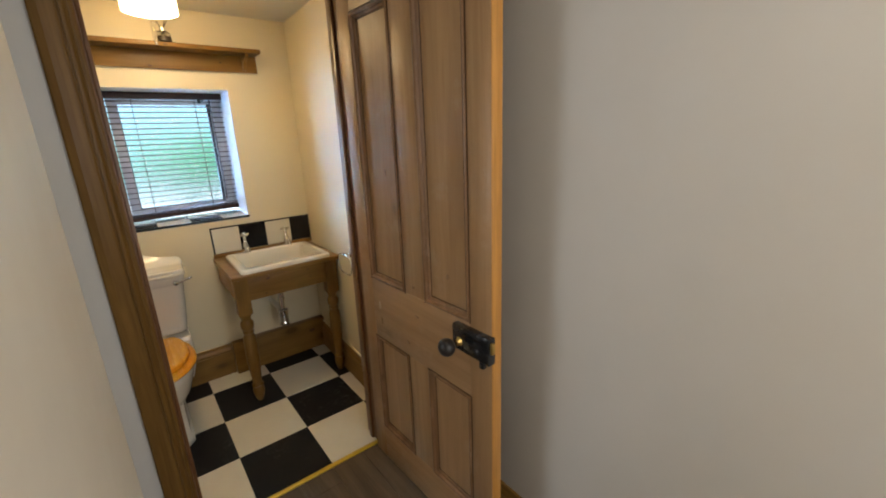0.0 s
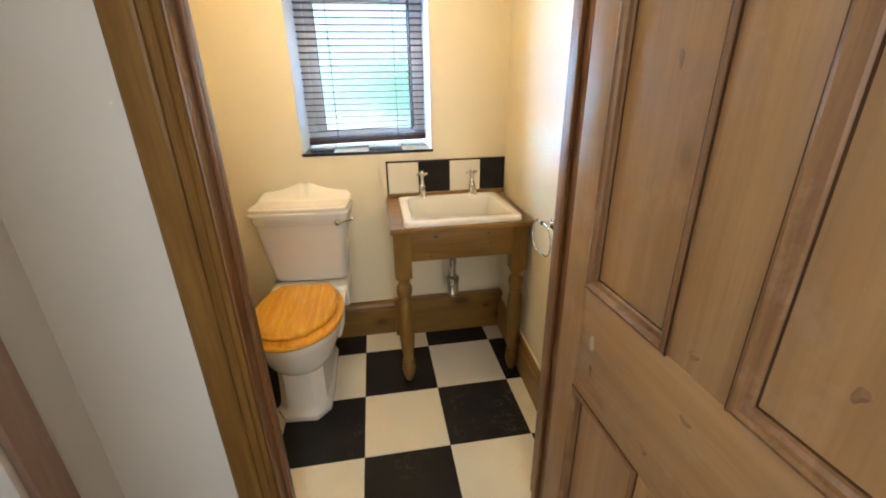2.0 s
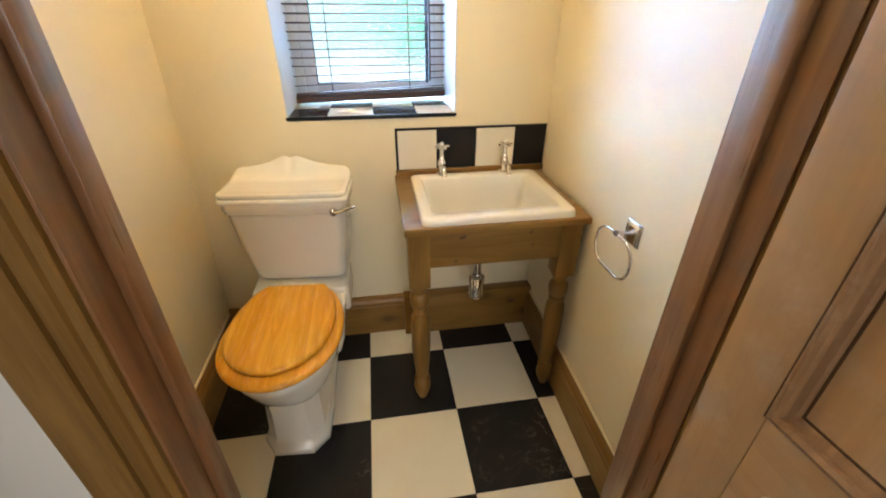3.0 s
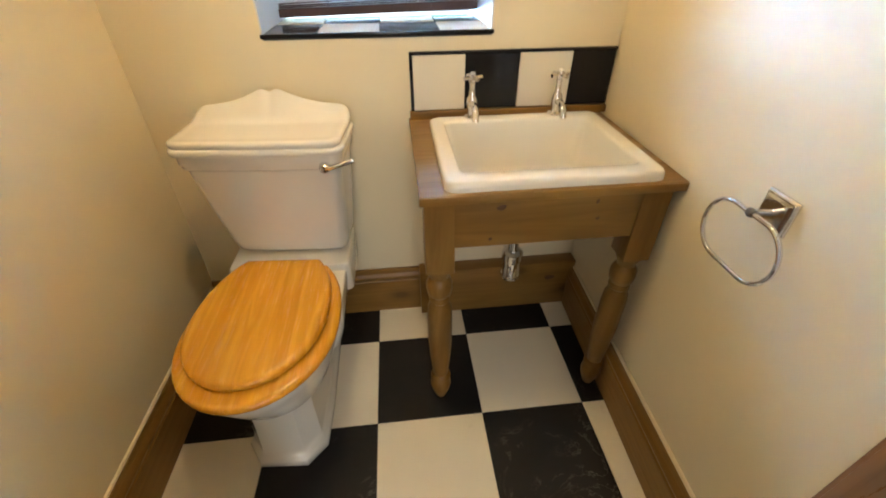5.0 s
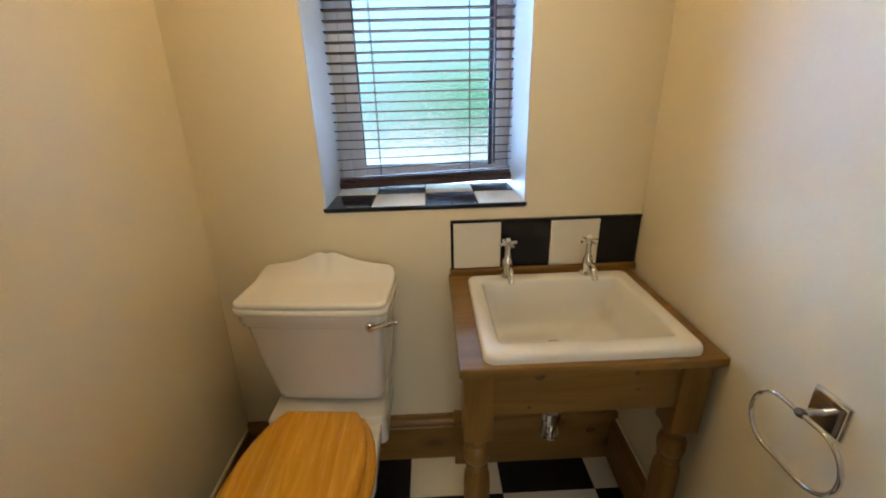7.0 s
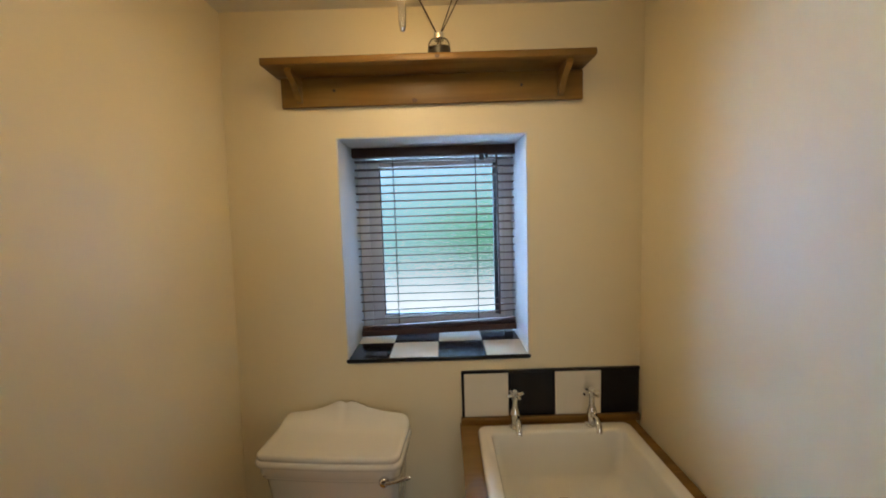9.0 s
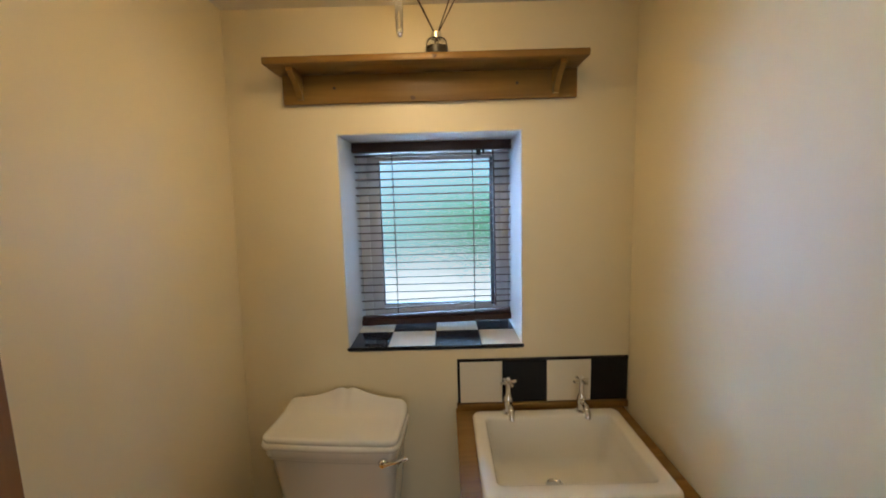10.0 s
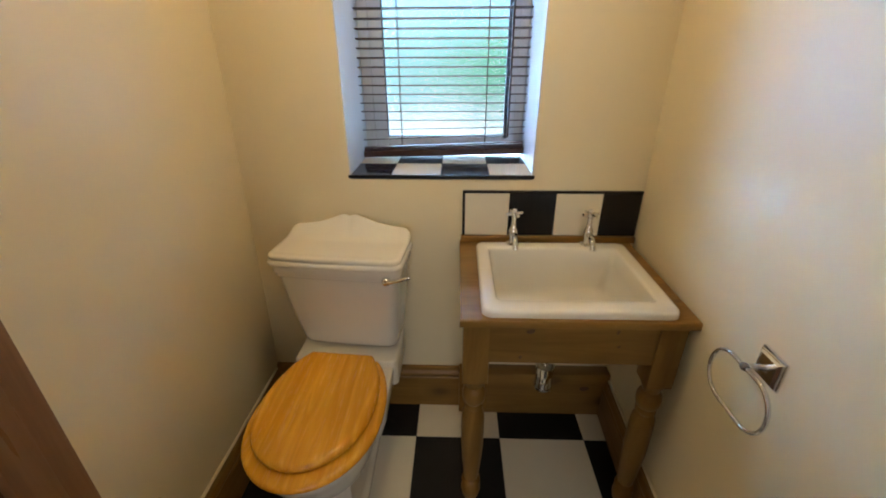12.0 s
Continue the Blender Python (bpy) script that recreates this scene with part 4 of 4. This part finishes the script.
for x in (-0.115, 0.045):
    part("hinge", lathe([(0.0, -0.02), (0.009, -0.02), (0.009, 0.02), (0.0, 0.02)], (x, 2.508, 0.436), "x", 12), CHROME, wc)

QX, QB, QTURN = -0.021, 2.731, radians(-5.0)


def cistern_ring(hx, front, z, r=0.03, bow=0.006, inset=0.0, rise=0.0):
    """A rounded oblong with a slightly bowed front, set round a little from the wall like the pan; rise lifts its back edge to the lid's crest."""
    x0, x1, y0, y1 = -hx + inset, hx - inset, front + inset, QB - inset
    r = max(0.006, r - inset * 0.6)
    pts = []
    for cx_, cy_, a0, nx, ny, steps in ((x1 - r, y0 + r, -90, 0, 1, 8), (x1 - r, y1 - r, 0, -1, 0, 44), (x0 + r, y1 - r, 90, 0, -1, 8), (x0 + r, y0 + r, 180, 1, 0, 44)):
        for k in range(8):
            a_ = radians(a0 + 90 * k / 8)
            pts.append((cx_ + r * math.cos(a_), cy_ + r * math.sin(a_)))
        run = (x1 - x0 if nx else y1 - y0) - 2 * r
        ex, ey = cx_ + r * math.cos(radians(a0 + 90)), cy_ + r * math.sin(radians(a0 + 90))
        for k in range(steps):
            pts.append((ex + nx * run * k / steps, ey + ny * run * k / steps))
    out = []
    for x, y in pts:
        u, t = x / hx, (y - front) / (QB - front)
        y -= bow * (1 - u * u) * (1 - t)
        up = rise * lid_crest(u) * min(1.0, max(0.0, (t - 0.62) / 0.32)) ** 1.9
        c_, s_ = math.cos(QTURN), math.sin(QTURN)
        out.append((QX + x * c_ - (y - QB) * s_, QB + x * s_ + (y - QB) * c_, z + up))
    return out


def lid_crest(u):
    """Low shoulders, hollow flanks and two small scrolls with a dip between them."""
    w = abs(u)
    h = 0.026 + 0.044 * math.exp(-(max(0.0, w - 0.10) / 0.34) ** 1.25) - 0.008 * math.exp(-(u / 0.050) ** 2)
    if w > 0.80:
        h *= math.sqrt(max(0.0, 1 - ((w - 0.80) / 0.21) ** 2))
    return h


body = [cistern_ring(0.148, 2.612, 0.432), cistern_ring(0.164, 2.594, 0.437), cistern_ring(0.170, 2.586, 0.447), cistern_ring(0.174, 2.580, 0.47), cistern_ring(0.189, 2.556, 0.60), cistern_ring(0.200, 2.538, 0.728),
        cistern_ring(0.202, 2.535, 0.735), cistern_ring(0.207, 2.529, 0.739), cistern_ring(0.208, 2.527, 0.748), cistern_ring(0.210, 2.524, 0.752), cistern_ring(0.210, 2.524, 0.776)]
part("cistern", loft(body), CERAMIC, wc)
lid = [(0.012, 0.776, 0), (0.003, 0.779, 0), (0.0005, 0.784, 0), (0.0, 0.789, 0), (0.0015, 0.794, 0), (0.005, 0.797, 0), (0.0075, 0.7975, 0), (0.0075, 0.800, 0), (0.005, 0.803, 0.3), (0.0045, 0.808, 0.75), (0.006, 0.8125, 1), (0.009, 0.8150, 1), (0.013, 0.8160, 1),
       (0.019, 0.8160, 1), (0.026, 0.8155, 1), (0.034, 0.815, 1), (0.043, 0.815, 1), (0.053, 0.815, 1), (0.064, 0.815, 1), (0.076, 0.815, 1), (0.088, 0.815, 1), (0.099, 0.815, 1)]
part("cistern_lid", loft([cistern_ring(0.218, 2.513, z, 0.030, 0.007, d, rise) for d, z, rise in lid]), CERAMIC, wc)
lever = part("lever_boss", lathe([(0.0, -0.026), (0.010, -0.025), (0.014, -0.020), (0.015, -0.012), (0.013, -0.006), (0.017, -0.004), (0.017, 0.006)], (0.128, 2.519, 0.746), "y", 18), CHROME, wc, "chrome flush lever")
arm = loft([[(x, y + w * math.sin(q), z + h * math.cos(q)) for q in [2 * math.pi * k / 12 for k in range(12)]] for x, y, z, w, h in
            ((0.128, 2.497, 0.746, 0.004, 0.005), (0.142, 2.495, 0.748, 0.0045, 0.0055), (0.159, 2.493, 0.753, 0.004, 0.005), (0.179, 2.491, 0.760, 0.004, 0.0065), (0.197, 2.490, 0.765, 0.0035, 0.0065), (0.204, 2.490, 0.767, 0.002, 0.004))])
part("lever_arm", arm, CHROME, lever)

# ---- open door ----
door = thing("door_1", (0.756, 1.15, 0.0), "stripped pine four-panel door, standing open into the hall", "door", kind="structure")
DX0, DX1, DY0, DY1, DZ0, DZ1 = 0.735, 0.775, 0.782, 1.5425, 0.006, 1.975
S1, M0, M1, S2 = 0.872, 1.094, 1.216, 1.455
Z_B, Z_L0, Z_L1, Z_T = 0.180, 0.640, 0.905, 1.872
part("stile", box(DX0, DX1, DY0, S1, DZ0, DZ1, 0.0025), PINE_DOOR, door)
part("stile", box(DX0, DX1, S2, DY1, DZ0, DZ1, 0.0025), PINE_DOOR, door)
part("rail", box(DX0 + 0.0004, DX1 - 0.0004, S1, S2, DZ0, Z_B, 0.0015), PINE_DOOR_Y, door)
part("rail", box(DX0 + 0.0004, DX1 - 0.0004, S1, S2, Z_L0, Z_L1, 0.0015), PINE_DOOR_Y, door)
part("rail", box(DX0 + 0.0004, DX1 - 0.0004, S1, S2, Z_T, DZ1, 0.0015), PINE_DOOR_Y, door)
# added strip on the closing edge, its lit look painted orange
part("lit_edge", box(DX0 + 0.001, DX1 - 0.001, DY0 - 0.004, DY0, DZ0, DZ1, 0.001), EDGE_WOOD, door, "raw wood closing edge, orange light painted in")
part("muntin", box(DX0 + 0.0002, DX1 - 0.0002, M0, M1, Z_L1, Z_T, 0.0015), PINE_DOOR, door)
part("muntin", box(DX0 + 0.0002, DX1 - 0.0002, M0, M1, Z_B, Z_L0, 0.0015), PINE_DOOR, door)


def moulding(y0, y1, z0, z1):
    """A raised and hollowed bead round a panel, mitred at the corners."""
    prof = [(0.0, 0.0), (0.0, -0.004), (0.006, -0.006), (0.011, -0.002), (0.013, 0.004), (0.020, 0.007), (0.024, 0.013), (0.0, 0.013)]
    b = bmesh.new()
    rows_ = []
    for cy_, cz_, sy, sz in ((y0, z0, 1, 1), (y1, z0, -1, 1), (y1, z1, -1, -1), (y0, z1, 1, -1)):
        rows_.append([b.verts.new((DX0 + w, cy_ + sy * u, cz_ + sz * u)) for u, w in prof])
    k = len(prof)
    for i in range(4):
        a, c = rows_[i], rows_[(i + 1) % 4]
        for q in range(k):
            b.faces.new((a[q], a[(q + 1) % k], c[(q + 1) % k], c[q]))
    bmesh.ops.recalc_face_normals(b, faces=b.faces[:])
    return b


for y0, y1, z0, z1 in ((S1, M0, Z_L1, Z_T), (M1, S2, Z_L1, Z_T), (S1, M0, Z_B, Z_L0), (M1, S2, Z_B, Z_L0)):
    pn = part("panel", box(DX0 + 0.012, DX1 - 0.012, y0 - 0.006, y1 + 0.006, z0 - 0.006, z1 + 0.006), PINE_DOOR, door, smooth=False)
    part("moulding", moulding(y0, y1, z0, z1), MOULD_WOOD, pn, smooth=False)
    # thin strips paint the stain and shade of the gap beside the moulding
    for d0, d1, depth in ((0.0232, 0.0262, 0.0108), (-0.0040, 0.0012, -0.0010)):
        b = box(DX0 + depth, DX0 + depth + 0.003, y0 + d0, y0 + d1, z0 + d0, z1 - d0)
        box(DX0 + depth, DX0 + depth + 0.003, y1 - d1, y1 - d0, z0 + d0, z1 - d0, bm=b)
        box(DX0 + depth, DX0 + depth + 0.003, y0 + d1, y1 - d1, z1 - d1, z1 - d0, bm=b)
        if depth > 0:
            box(DX0 + depth, DX0 + depth + 0.003, y0 + d1, y1 - d1, z0 + d0, z0 + d1, bm=b)
        part("groove_line", b, GROOVE_DARK, pn, "stain and shade painted along the joint", smooth=False)

lock = part("rim_lock", box(DX0 - 0.024, DX0, 0.775, 0.928, 0.808, 0.893, 0.003), IRON, door, "black japanned iron rim lock")
part("lock_lip", box(DX0 - 0.026, DX0 + 0.002, 0.769, 0.776, 0.808, 0.893, 0.001), IRON, lock)
part("lock_band", box(DX0 - 0.027, DX0 - 0.023, 0.779, 0.923, 0.868, 0.888, 0.002), IRON, lock)
part("latch_bolt", box(DX0 - 0.019, DX0 - 0.006, 0.761, 0.771, 0.845, 0.880, 0.002), BRASS, lock, "brass latch bolt")
part("snib", box(DX0 - 0.026, DX0 - 0.010, 0.791, 0.809, 0.787, 0.811, 0.003), IRON, lock)
part("keyhole_cover", lathe([(0.0, -0.032), (0.010, -0.030), (0.012, -0.024)], (DX0, 0.823, 0.835), "x", 16), IRON, lock)
part("knob_rose", lathe([(0.0, -0.040), (0.010, -0.038), (0.011, -0.030), (0.014, -0.027), (0.015, -0.023)], (DX0, 0.896, 0.840), "x", 20), BRASS, lock, "brass knob rose")
part("door_knob", lathe([(0.0, -0.094), (0.012, -0.0925), (0.022, -0.087), (0.028, -0.077), (0.029, -0.067), (0.025, -0.056), (0.017, -0.048), (0.010, -0.043), (0.009, -0.036)], (DX0, 0.904, 0.834), "x", 28), EBONY, lock, "black turned wooden knob")
for y, z, w, h, depth in ((1.163, 0.938, 0.009, 0.008, 0.0), (1.150, 0.828, 0.011, 0.007, 0.0), (1.215, 0.700, 0.011, 0.008, 0.0), (1.400, 0.728, 0.006, 0.016, 0.0), (0.985, 1.020, 0.008, 0.012, 0.012), (1.312, 1.335, 0.008, 0.014, 0.012)):
    part("knot", knot((DX0 + depth, y, z), "x", w, h, 0.4), KNOT_PALE, door, "faded pine knot")
for z in (0.25, 1.70):
    part("hinge", box(DX1 - 0.036, DX1 + 0.002, DY1, DY1 + 0.003, z, z + 0.10, 0.0008), IRON, door)

part("filler_patch", loft([[(DX0 - w, 1.407 + q * 0.010 * math.cos(2 * math.pi * k / 14) * (1 + 0.12 * math.sin(1.7 * k)), 0.792 + q * 0.020 * math.sin(2 * math.pi * k / 14)) for k in range(14)] for w, q in ((-0.001, 1.0), (0.0006, 0.85))]), FILLER, door, "pale filler patch")

swing = radians(1.8)
hinge_at = Vector((DX1, DY1, 0.0))
door.location = hinge_at + Matrix.Rotation(swing, 3, "Z") @ (Vector((0.756, 1.15, 0.0)) - hinge_at)
door.rotation_euler = (0.0, 0.0, swing)

# ---- floors, last ----
fl = solid("floor", box(LEFT - 0.02, 1.10, 1.580, BACK + 0.03, -0.03, -0.0035), GROUT, (0.3, 2.2, 0.0), "chequered floor of black and cream square tiles", "floor", "structure", smooth=False)
T = 0.33
for i in range(-3, 2):
    for j in range(-1, 3):
        x0, x1 = max(0.521 + T * i, LEFT), min(0.521 + T * (i + 1), 1.0)
        y0, y1 = max(1.911 + T * j, 1.584), min(1.911 + T * (j + 1), BACK)
        part("tile", box(x0 + 0.0008, x1 - 0.0008, y0 + 0.0008, y1 - 0.0008, -0.004, 0.0, 0.0006, 1), BLACK_TILE if (i + j) % 2 == 0 else CREAM_TILE, fl, smooth=False)
hf = solid("hall_floor", box(-0.40, 0.965, -1.62, 1.580, -0.03, -0.006), GROUT, (0.0, 0.6, 0.0), "grey-brown wood-look plank floor of the hall", "floor", "structure", smooth=False)
px = -0.40
row = 0
while px < 0.96:
    y = -1.62 - 0.3 * (row % 3)
    while y < 1.56:
        a, b = max(y, -1.62), min(y + 0.92, 1.563)
        if b - a > 0.02:
            part("plank", box(px + 0.0006, min(px + 0.152, 0.965) - 0.0006, a + 0.0006, b - 0.0006, -0.008, 0.0, 0.001, 1), BOARD_WOOD, hf, smooth=False)
        y += 0.92
    px += 0.152
    row += 1
